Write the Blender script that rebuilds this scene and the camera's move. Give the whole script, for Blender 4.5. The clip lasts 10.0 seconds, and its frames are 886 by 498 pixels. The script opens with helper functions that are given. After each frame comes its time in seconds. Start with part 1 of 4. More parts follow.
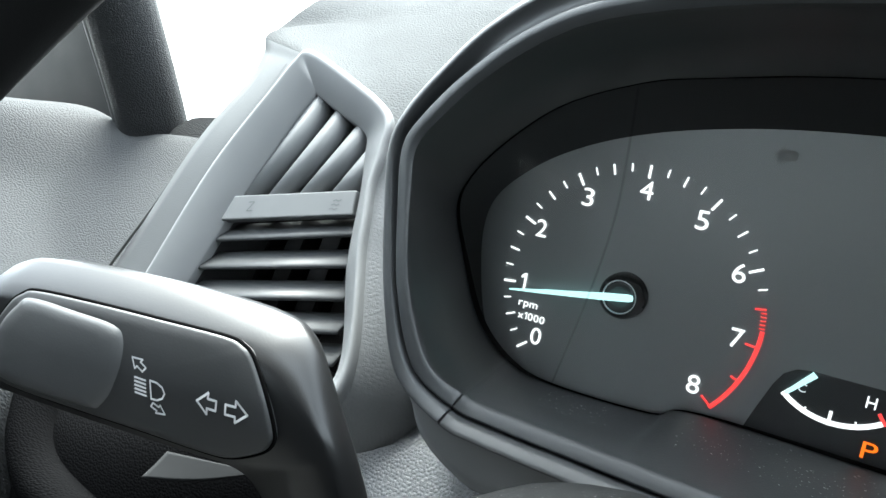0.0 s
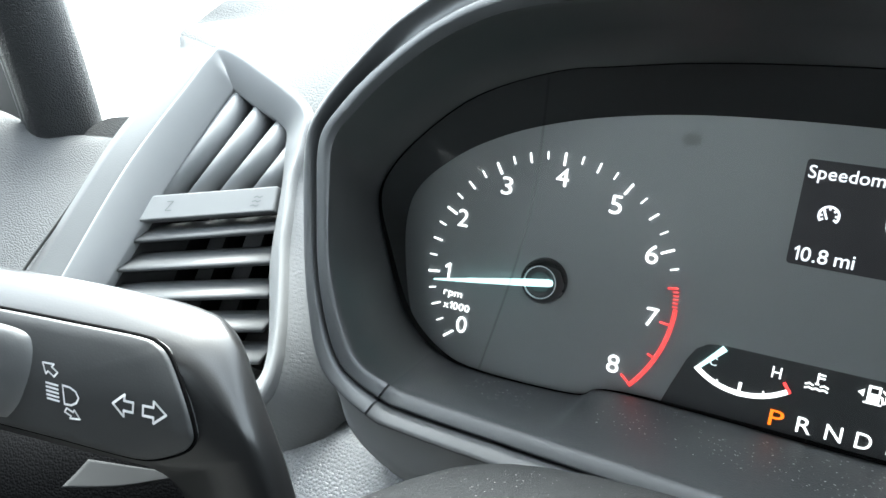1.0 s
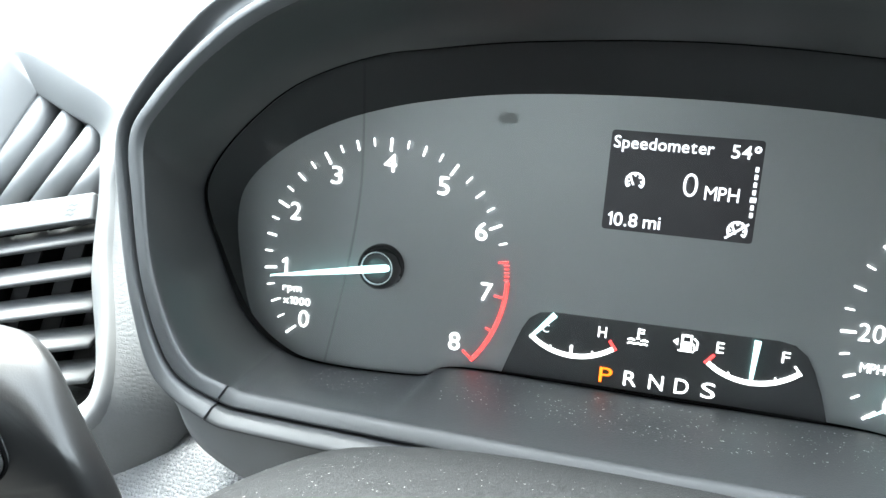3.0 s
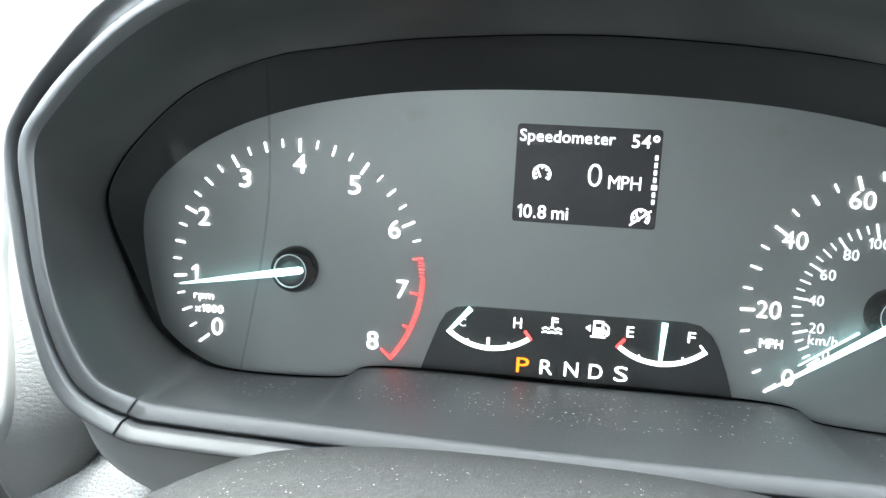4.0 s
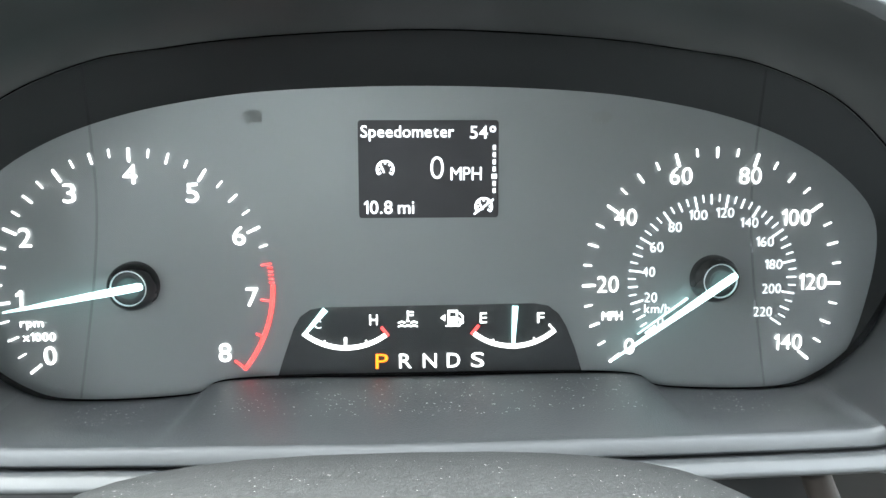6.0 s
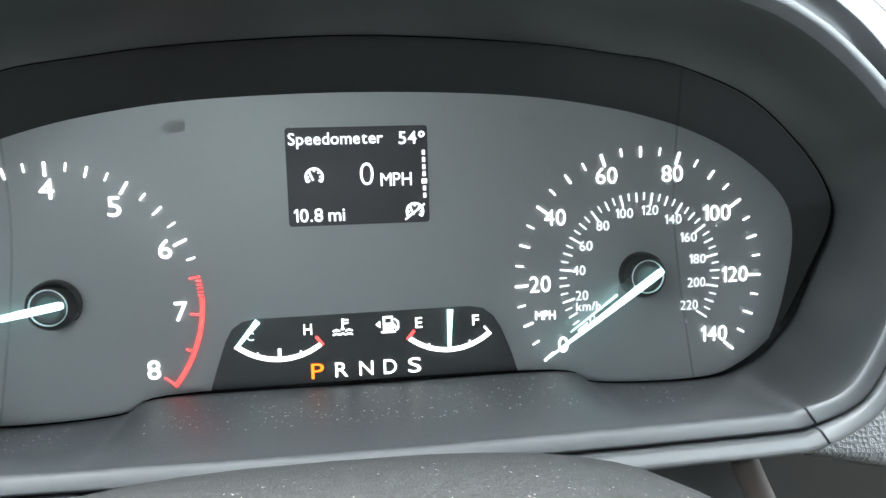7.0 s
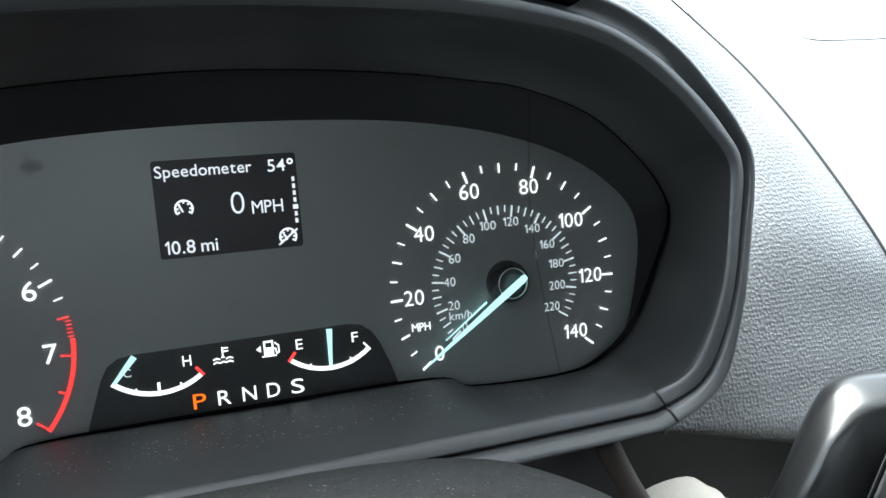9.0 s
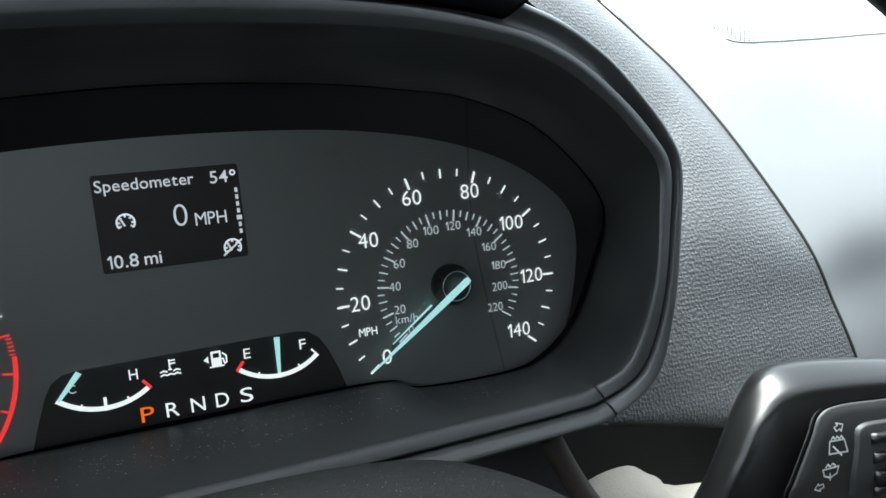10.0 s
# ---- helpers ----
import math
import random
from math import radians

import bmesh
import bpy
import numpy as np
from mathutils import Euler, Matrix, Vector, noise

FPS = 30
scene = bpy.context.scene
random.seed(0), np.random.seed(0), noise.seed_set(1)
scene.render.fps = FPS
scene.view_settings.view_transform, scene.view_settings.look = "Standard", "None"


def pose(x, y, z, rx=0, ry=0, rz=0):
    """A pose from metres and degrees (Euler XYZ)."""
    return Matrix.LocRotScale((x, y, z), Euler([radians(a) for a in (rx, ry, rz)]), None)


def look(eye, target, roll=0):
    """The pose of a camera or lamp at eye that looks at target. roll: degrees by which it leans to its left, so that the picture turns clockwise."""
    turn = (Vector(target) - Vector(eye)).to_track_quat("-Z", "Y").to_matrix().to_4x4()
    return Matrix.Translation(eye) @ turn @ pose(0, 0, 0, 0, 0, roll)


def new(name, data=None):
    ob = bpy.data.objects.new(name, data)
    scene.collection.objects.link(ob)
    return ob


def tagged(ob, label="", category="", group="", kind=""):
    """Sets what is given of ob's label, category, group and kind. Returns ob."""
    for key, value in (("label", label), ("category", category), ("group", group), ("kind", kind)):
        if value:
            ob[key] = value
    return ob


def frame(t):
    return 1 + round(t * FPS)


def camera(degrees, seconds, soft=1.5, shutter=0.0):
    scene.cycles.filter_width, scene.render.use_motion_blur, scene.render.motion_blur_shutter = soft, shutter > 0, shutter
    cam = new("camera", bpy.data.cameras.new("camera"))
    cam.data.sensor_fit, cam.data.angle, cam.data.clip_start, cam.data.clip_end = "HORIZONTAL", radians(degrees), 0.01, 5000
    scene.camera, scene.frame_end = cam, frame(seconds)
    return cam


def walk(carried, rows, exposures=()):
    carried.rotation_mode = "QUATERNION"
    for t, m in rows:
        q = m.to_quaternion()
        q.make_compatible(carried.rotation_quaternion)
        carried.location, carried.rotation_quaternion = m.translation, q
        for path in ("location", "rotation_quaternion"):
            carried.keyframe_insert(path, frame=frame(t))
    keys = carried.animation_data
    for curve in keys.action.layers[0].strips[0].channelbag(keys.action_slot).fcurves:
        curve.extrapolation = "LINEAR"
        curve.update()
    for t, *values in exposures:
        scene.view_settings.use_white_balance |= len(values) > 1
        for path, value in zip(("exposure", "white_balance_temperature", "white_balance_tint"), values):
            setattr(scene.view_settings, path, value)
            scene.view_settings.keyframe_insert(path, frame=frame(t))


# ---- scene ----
from mathutils import geometry

# The dial faces lie in the plane y = 0 of the cluster's own frame (x right, y ahead, z up), which leans back 8 degrees in the car.
LEAN = pose(-0.093, 0, 0.95, -8, 0, 0)
MID = 0.0929                      # middle of the cluster
cam = camera(61.97, 10.0)
PATH = [
    (0.0, 0.0617, -0.2385, 0.0463, 28.97, -9.65, -9.41),
    (0.5, 0.0641, -0.2387, 0.0464, 26.47, -9.46, -8.83),
    (1.0, 0.0672, -0.2380, 0.0456, 24.07, -9.17, -8.16),
    (1.5, 0.0694, -0.2379, 0.0449, 21.45, -8.95, -7.47),
    (2.0, 0.0720, -0.2362, 0.0441, 19.04, -8.73, -6.68),
    (2.5, 0.0746, -0.2357, 0.0436, 16.35, -8.41, -5.82),
    (4.0, 0.0817, -0.2351, 0.0411, 7.90, -7.31, -3.13),
    (4.5, 0.0836, -0.2347, 0.0410, 5.21, -7.23, -2.27),
    (5.0, 0.0838, -0.2353, 0.0405, 2.32, -7.09, -1.47),
    (5.5, 0.0843, -0.2347, 0.0406, -0.40, -7.14, -0.63),
    (7.0, 0.0874, -0.2351, 0.0387, -7.66, -6.35, 1.65),
    (7.5, 0.0875, -0.2371, 0.0388, -10.14, -6.01, 2.44),
    (8.0, 0.0875, -0.2400, 0.0393, -12.56, -5.78, 3.20),
    (8.5, 0.0875, -0.2431, 0.0413, -14.82, -5.96, 3.80),
    (9.0, 0.0874, -0.2458, 0.0431, -17.09, -6.22, 4.38),
    (9.5, 0.0872, -0.2486, 0.0451, -19.19, -6.56, 4.93),
    (10.0, 0.0875, -0.2516, 0.0468, -21.05, -6.89, 5.49),
]
walk(cam, [(t, LEAN @ pose(x, y, z, 90 + pitch, 0, yaw) @ pose(0, 0, 0, 0, 0, -roll)) for t, x, y, z, yaw, pitch, roll in PATH],
     exposures=[(t, stops, kelvin, 0) for t, stops, kelvin in ((0.0, 3.62, 6150), (1.0, 4.2, 6150), (2.5, 4.82, 6200), (4.5, 5.2, 6350), (5.5, 5.15, 6350), (7.0, 4.9, 6250), (8.0, 4.3, 6150), (9.0, 3.45, 6150), (10.0, 2.65, 6150))])

# ---- light: a bright overcast day outside ----
world = bpy.data.worlds.new("overcast_sky")
scene.world = world
world.use_nodes = True
wn, wl = world.node_tree.nodes, world.node_tree.links
sky = wn.new("ShaderNodeTexSky")
sky.sky_type, sky.sun_disc = "NISHITA", False
sky.sun_elevation, sky.sun_rotation = radians(64), radians(329)
sky.air_density, sky.dust_density = 1.0, 3.0
pale = wn.new("ShaderNodeHueSaturation")
pale.inputs["Saturation"].default_value = 0.28
wl.new(sky.outputs[0], pale.inputs["Color"])
wl.new(pale.outputs[0], wn["Background"].inputs["Color"])
wn["Background"].inputs["Strength"].default_value = 0.19
sun = new("sun", bpy.data.lights.new("sun", "SUN"))
sun.data.energy, sun.data.angle, sun.data.color = 2.6, radians(40), (1.0, 0.97, 0.93)
sun.matrix_world = look((-0.9, 1.5, 4.1), (0, 0, 0.5))


# ---- materials ----
def material(name, color, rough=0.5, metal=0.0, vary=0.15, vary_size=40.0, bump=0.0, bump_size=900.0, grain="", grain_depth=0.0, grain_size=400.0, coat=0.0, spec=0.5, speck=0.0):
    m = bpy.data.materials.new(name)
    m.use_nodes = True
    n, l = m.node_tree.nodes, m.node_tree.links
    b = n["Principled BSDF"]
    b.inputs["Roughness"].default_value = rough
    b.inputs["Metallic"].default_value = metal
    b.inputs["Coat Weight"].default_value = coat
    b.inputs["Specular IOR Level"].default_value = spec
    co = n.new("ShaderNodeTexCoord")
    big = n.new("ShaderNodeTexNoise")
    big.inputs["Scale"].default_value = vary_size
    big.inputs["Detail"].default_value = 5
    l.new(co.outputs["Object"], big.inputs["Vector"])
    mix = n.new("ShaderNodeMix")
    mix.data_type = "RGBA"
    mix.inputs[6].default_value = (*[c * (1 - vary) for c in color], 1)
    mix.inputs[7].default_value = (*[c * (1 + vary) for c in color], 1)
    crisp = n.new("ShaderNodeMapRange")
    crisp.inputs["From Min"].default_value, crisp.inputs["From Max"].default_value = 0.5 * speck, 1 - 0.5 * speck
    l.new(big.outputs["Fac"], crisp.inputs["Value"])
    l.new(crisp.outputs[0], mix.inputs[0])
    l.new(mix.outputs[2], b.inputs["Base Color"])
    rr = n.new("ShaderNodeMapRange")
    rr.inputs["To Min"].default_value, rr.inputs["To Max"].default_value = rough * 0.85, min(1.0, rough * 1.15)
    l.new(big.outputs["Fac"], rr.inputs["Value"])
    l.new(rr.outputs[0], b.inputs["Roughness"])
    last = None
    if bump:
        fine = n.new("ShaderNodeTexNoise")
        fine.inputs["Scale"].default_value = bump_size
        fine.inputs["Detail"].default_value = 3
        l.new(co.outputs["Object"], fine.inputs["Vector"])
        bp = n.new("ShaderNodeBump")
        bp.inputs["Strength"].default_value = 1.0
        bp.inputs["Distance"].default_value = bump
        l.new(fine.outputs["Fac"], bp.inputs["Height"])
        last = bp
    if grain:
        warp = n.new("ShaderNodeTexNoise")
        warp.inputs["Scale"].default_value = grain_size * (0.25 if grain == "ring" else 0.5)
        l.new(co.outputs["UV"], warp.inputs["Vector"])
        add = n.new("ShaderNodeVectorMath")
        add.operation = "MULTIPLY_ADD"
        add.inputs[1].default_value = ((0.2 if grain == "ring" else 0.8) / grain_size,) * 3
        l.new(warp.outputs["Color"], add.inputs[0])
        l.new(co.outputs["UV"], add.inputs[2])
        vo = n.new("ShaderNodeTexVoronoi")
        vo.voronoi_dimensions = "2D"
        vo.inputs["Scale"].default_value = grain_size
        vo.inputs["Randomness"].default_value = 0.6 if grain == "ring" else 0.9
        squeeze = n.new("ShaderNodeVectorMath")
        squeeze.operation = "MULTIPLY"
        squeeze.inputs[1].default_value = (1.0, 0.82, 1.0) if grain == "ring" else (1, 1, 1)
        l.new(add.outputs[0], squeeze.inputs[0])
        l.new(squeeze.outputs[0], vo.inputs["Vector"])

        def curve(source, steps):
            ramp = n.new("ShaderNodeValToRGB")
            e = ramp.color_ramp.elements
            e[0].position, e[0].color = steps[0][0], (steps[0][1],) * 3 + (1,)
            e[1].position, e[1].color = steps[-1][0], (steps[-1][1],) * 3 + (1,)
            for p, v in steps[1:-1]:
                e.new(p).color = (v, v, v, 1)
            l.new(source, ramp.inputs[0])
            return ramp.outputs[0]

        if grain == "ring":                            # squarish pebbles, about half of them with a dimple
            vo.distance = "MINKOWSKI"
            vo.inputs["Exponent"].default_value = 2.2
            pebble = curve(vo.outputs["Distance"], ((0.1, 1.0), (0.26, 0.9), (0.4, 0.4), (0.5, 0.0)))
            dimple = curve(vo.outputs["Distance"], ((0.08, 1.0), (0.16, 0.8), (0.24, 0.0)))
            dice = n.new("ShaderNodeSeparateColor")
            l.new(vo.outputs["Color"], dice.inputs[0])
            chosen = curve(dice.outputs[0], ((0.45, 0.0), (0.6, 0.75)))
            deep = n.new("ShaderNodeMath")
            deep.operation = "MULTIPLY"
            l.new(dimple, deep.inputs[0])
            l.new(chosen, deep.inputs[1])
            rest = n.new("ShaderNodeMath")
            rest.operation = "SUBTRACT"
            l.new(pebble, rest.inputs[0])
            l.new(deep.outputs[0], rest.inputs[1])
            height = rest.outputs[0]
        else:                                          # rounded leather pebbles
            height = curve(vo.outputs["Distance"], ((0.0, 1.0), (0.2, 0.9), (0.4, 0.5), (0.62, 0.0)))
        bp2 = n.new("ShaderNodeBump")
        bp2.inputs["Distance"].default_value = grain_depth
        l.new(height, bp2.inputs["Height"])
        if last:
            l.new(last.outputs[0], bp2.inputs["Normal"])
        last = bp2
    if last:
        l.new(last.outputs[0], b.inputs["Normal"])
    return m


def glowing(name, color, strength):
    m = bpy.data.materials.new(name)
    m.use_nodes = True
    b = m.node_tree.nodes["Principled BSDF"]
    b.inputs["Base Color"].default_value = (*[0.6 * c for c in color], 1)
    b.inputs["Roughness"].default_value = 0.5
    b.inputs["Emission Color"].default_value = (*color, 1)
    b.inputs["Emission Strength"].default_value = strength
    return m


def clear(name, ior=1.45, tint=(1, 1, 1)):
    m = bpy.data.materials.new(name)
    m.use_nodes = True
    n, l = m.node_tree.nodes, m.node_tree.links
    n.remove(n["Principled BSDF"])
    tr, gl, mx, fr = n.new("ShaderNodeBsdfTransparent"), n.new("ShaderNodeBsdfGlossy"), n.new("ShaderNodeMixShader"), n.new("ShaderNodeFresnel")
    tr.inputs[0].default_value = (*tint, 1)
    gl.inputs["Roughness"].default_value = 0.03
    fr.inputs["IOR"].default_value = ior
    l.new(fr.outputs[0], mx.inputs[0])
    l.new(tr.outputs[0], mx.inputs[1])
    l.new(gl.outputs[0], mx.inputs[2])
    l.new(mx.outputs[0], n["Material Output"].inputs["Surface"])
    return m


TRIM = material("satin_black_plastic", (0.042, 0.044, 0.046), 0.46, bump=0.00002, bump_size=2500)
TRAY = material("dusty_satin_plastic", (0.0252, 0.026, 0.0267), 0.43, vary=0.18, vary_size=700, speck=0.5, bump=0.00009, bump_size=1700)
LOWTRIM = material("dull_black_trim", (0.024, 0.025, 0.026), 0.5, bump=0.00002, bump_size=2500)
# same plastic as the tray, darkened to carry the shade under the hood
LINER = material("shaded_hood_lining", (0.0075, 0.0079, 0.0085), 0.42, spec=0.9, bump=0.00002, bump_size=2500)
# black cover; shade from door and pillar is put into colour and sheen
LOWER = material("black_grained_shaded_cover", (0.004, 0.004, 0.0042), 0.85, grain="pebble", grain_depth=0.00012, grain_size=1000, spec=0.0)
WELL = material("black_dial_recess", (0.028, 0.029, 0.0303), 0.65, spec=0.3)
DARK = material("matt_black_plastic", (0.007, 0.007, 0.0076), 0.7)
FACE = material("dial_face_print", (0.188, 0.1935, 0.1975), 0.4, vary=0.06, vary_size=25, spec=1.0)
TELLTALE = material("unlit_telltale_print", (0.215, 0.217, 0.214), 0.55, vary=0.1)
POD = material("gloss_black_panel", (0.029, 0.0296, 0.0306), 0.25, vary=0.05)
HUB = material("satin_hub_plastic", (0.022, 0.0225, 0.023), 0.27)
CAP = material("hub_cap_black", (0.03, 0.031, 0.032), 0.35)
RING = material("hub_chrome_edge", (0.75, 0.76, 0.77), 0.3, metal=1.0)
SCREEN = material("lcd_glass", (0.036, 0.032, 0.0355), 0.42, vary=0.3, vary_size=60, spec=0.3)
GRAIN = material("ring_grain_vinyl", (0.125, 0.129, 0.133), 0.44, grain="ring", grain_depth=0.0002, grain_size=640)
STRIP = material("fine_ring_grain_vinyl", (0.1, 0.1035, 0.107), 0.5, grain="ring", grain_depth=0.00006, grain_size=560)
LEATHER = material("smooth_dash_vinyl", (0.064, 0.066, 0.0672), 0.55, spec=0.2, grain="pebble", grain_depth=0.00003, grain_size=1600)
VENT = material("grey_vent_plastic", (0.122, 0.125, 0.1274), 0.48, spec=0.3, vary=0.06, bump=0.00003, bump_size=2500)
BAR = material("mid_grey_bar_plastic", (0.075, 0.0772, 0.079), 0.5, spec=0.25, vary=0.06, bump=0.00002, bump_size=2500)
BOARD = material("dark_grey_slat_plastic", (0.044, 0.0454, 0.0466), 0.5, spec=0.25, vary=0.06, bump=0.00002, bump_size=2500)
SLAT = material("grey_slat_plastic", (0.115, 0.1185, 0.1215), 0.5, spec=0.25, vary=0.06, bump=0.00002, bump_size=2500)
STALK = material("stalk_soft_black", (0.0058, 0.0059, 0.0062), 0.31, spec=0.42, bump=0.00002, bump_size=2500)
PAD = material("stalk_panel_black", (0.0165, 0.017, 0.0175), 0.5, bump=0.00003, bump_size=1800)
# lighter than the stalk panel, with uneven tone
KEYPAD = material("lighter_push_pad", (0.044, 0.0452, 0.0463), 0.46, vary=0.2, vary_size=90, bump=0.00003, bump_size=1800)
PRINT = material("pale_grey_print", (0.5, 0.5, 0.5), 0.6, vary=0.05)
BEIGE = material("beige_carpet_trim", (0.42, 0.38, 0.32), 0.8, vary=0.12, bump=0.0002, bump_size=900)
# dusty black plastic, its colour lowered for the wheel's and roof's missing shade
COLUMN = material("dusty_shaded_column_plastic", (0.0076, 0.008, 0.0084), 0.7, spec=0.05, vary=0.28, vary_size=1100, speck=0.75, bump=0.00013, bump_size=1700)
CORNER = material("satin_black_corner", (0.0055, 0.0056, 0.0062), 0.6, spec=0.2)
EDGING = material("grey_pillar_edge", (0.03, 0.0311, 0.032), 0.5, spec=0.3)
SAIL = material("deep_black_plastic", (0.003, 0.003, 0.0031), 0.7, spec=0.0)
SKIRT = material("grey_skirt", (0.12, 0.124, 0.128), 0.5, bump=0.00002, bump_size=2500)
PADTOP = material("smooth_grey_pad", (0.23, 0.2345, 0.239), 0.55, vary=0.08, bump=0.00003, bump_size=1800)
BROWN = material("brown_bracket", (0.03, 0.022, 0.018), 0.7)
CARD = material("pebbled_door_vinyl", (0.033, 0.0341, 0.0352), 0.6, spec=0.06, grain="pebble", grain_depth=0.0002, grain_size=900)
TOPVINYL = material("pebbled_top_vinyl", (0.06, 0.0619, 0.063), 0.7, spec=0.0, grain="pebble", grain_depth=0.00014, grain_size=1000)
PILLAR = material("dark_pillar_grain", (0.009, 0.0094, 0.0098), 0.6, spec=0.2, grain="pebble", grain_depth=0.0002, grain_size=1000)
RUBBER = material("black_rubber", (0.015, 0.015, 0.015), 0.6)
RIM = material("steering_leather", (0.0025, 0.0025, 0.0025), 0.7, bump=0.00003, bump_size=1500, spec=0.1)
LINING = material("pale_headliner_cloth", (0.62, 0.62, 0.61), 0.9, bump=0.0003, bump_size=700)
CABIN = material("dark_cabin_trim", (0.03, 0.03, 0.03), 0.8)
ROAD = material("pale_concrete_ground", (0.4, 0.4, 0.39), 0.9, vary=0.2, vary_size=0.8)
FINE_DUST = material("fine_grey_dust", (0.1, 0.1, 0.098), 0.9)
WEDGE = material("dull_trim_wedge", (0.022, 0.0225, 0.023), 0.7, spec=0.0)
DUST = material("pale_dust", (0.34, 0.34, 0.335), 0.9)
WHITE = glowing("white_backlight", (1.0, 1.0, 1.0), 0.135)
SOFT = glowing("dim_white_backlight", (0.9, 0.95, 1.0), 0.065)
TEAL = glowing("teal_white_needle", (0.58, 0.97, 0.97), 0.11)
RED = glowing("red_backlight", (1.0, 0.052, 0.05), 0.12)
AMBER = glowing("amber_backlight", (1.0, 0.17, 0.006), 0.12)
LCD = glowing("lcd_white", (0.92, 0.93, 1.0), 0.085)
LENS = clear("clear_cluster_lens", 1.34)
CREASE = clear("lens_mould_line", 1.5, (0.85, 0.85, 0.85))


# ---- mesh helpers ----
def thing(name, label, category, group="", kind=""):
    ob = tagged(new(name), label, category, group, kind)
    ob.empty_display_size = 0.02
    ob.matrix_world = LEAN
    return ob


def part(name, bm, mat, parent=None, label="", smooth=True, at=None):
    if isinstance(bm, bmesh.types.BMesh):
        me = bpy.data.meshes.new(name)
        bmesh.ops.recalc_face_normals(bm, faces=bm.faces)
        bm.to_mesh(me)
        bm.free()
        for p in me.polygons:
            p.use_smooth = smooth
    else:
        me = bm
    if mat and not me.materials:
        me.materials.append(mat)
    ob = new(name, me)
    if parent:
        ob.parent = parent
        if at is not None:
            ob.matrix_basis = at
    else:
        ob.matrix_world = LEAN
    if label:
        ob["label"] = label
    return ob


def spline(pts, n, closed=False):
    """Points along a Catmull-Rom curve."""
    pts = [Vector(p) for p in pts]
    k, out = len(pts), []
    segs = k if closed else k - 1
    for i in range(n if closed else n + 1):
        s = i * segs / n
        j = min(int(s), segs - 1)
        f = s - j
        g = (lambda q: pts[q % k]) if closed else (lambda q: pts[min(max(q, 0), k - 1)])
        a, b, c, d = g(j - 1), g(j), g(j + 1), g(j + 2)
        out.append(0.5 * ((2 * b) + (c - a) * f + (2 * a - 5 * b + 4 * c - d) * f * f + (3 * b - a - 3 * c + d) * f ** 3))
    return out


def loft(loops, closed=True, caps=(False, False)):
    bm = bmesh.new()
    rows = [[bm.verts.new(p) for p in lp] for lp in loops]
    n = len(rows[0])
    uv = bm.loops.layers.uv.new("unrolled")            # true lengths along and across, in metres
    across, along = [0.0] * (n + 1), []
    for lp in loops:
        lens = [0.0]
        for i in range(n):
            lens.append(lens[-1] + (Vector(lp[(i + 1) % n]) - Vector(lp[i])).length)
        along.append(lens)
    for k, (a, b) in enumerate(zip(rows, rows[1:])):
        step = [(Vector(loops[k + 1][i % n]) - Vector(loops[k][i % n])).length for i in range(n + 1)]
        for i in range(n if closed else n - 1):
            f = bm.faces.new((a[i], a[(i + 1) % n], b[(i + 1) % n], b[i]))
            for lo, q in zip(f.loops, ((along[k][i], across[i]), (along[k][i + 1], across[i + 1]), (along[k + 1][i + 1], across[i + 1] + step[i + 1]), (along[k + 1][i], across[i] + step[i]))):
                lo[uv].uv = q
        across = [c + s for c, s in zip(across, step)]
    if caps[0]:
        bm.faces.new(rows[0])
    if caps[1]:
        bm.faces.new(rows[-1])
    return bm


def patch(rows, nu=24, nv=24, thick=0.0):
    """A smooth sheet through a small grid of points (millimetres)."""
    rows = [[Vector(p) / 1000 for p in r] for r in rows]
    across = [spline(r, nu) for r in rows]
    cols = [spline([a[i] for a in across], nv) for i in range(nu + 1)]
    bm = loft(cols, closed=False)
    if thick:
        bmesh.ops.recalc_face_normals(bm, faces=bm.faces)
        bmesh.ops.solidify(bm, geom=bm.faces[:], thickness=thick)
    return bm


def unroll(bm, across, up):
    """Lays the grain flat along two directions instead of along the sheet."""
    uv = bm.loops.layers.uv.verify()
    for f in bm.faces:
        for lo in f.loops:
            lo[uv].uv = (lo.vert.co.dot(Vector(across)), lo.vert.co.dot(Vector(up)))
    return bm


def box(x0, x1, y0, y1, z0, z1, bevel=0.0):
    bm = bmesh.new()
    bmesh.ops.create_cube(bm, size=1, matrix=Matrix.Translation(((x0 + x1) / 2, (y0 + y1) / 2, (z0 + z1) / 2)) @ Matrix.Diagonal((x1 - x0, y1 - y0, z1 - z0, 1)))
    if bevel:
        bmesh.ops.bevel(bm, geom=bm.edges[:], offset=bevel, segments=2, affect="EDGES", profile=0.6)
    return bm


def plate(pts, y, depth=0.0003, bevel=0.0):
    """A flat figure in the plane of the dials: (x, z) points in millimetres, front at y."""
    bm = bmesh.new()
    f = bm.faces.new([bm.verts.new((x / 1000, y, z / 1000)) for x, z in pts])
    g = bmesh.ops.extrude_face_region(bm, geom=[f])
    bmesh.ops.translate(bm, verts=[v for v in g["geom"] if isinstance(v, bmesh.types.BMVert)], vec=(0, depth, 0))
    return bm


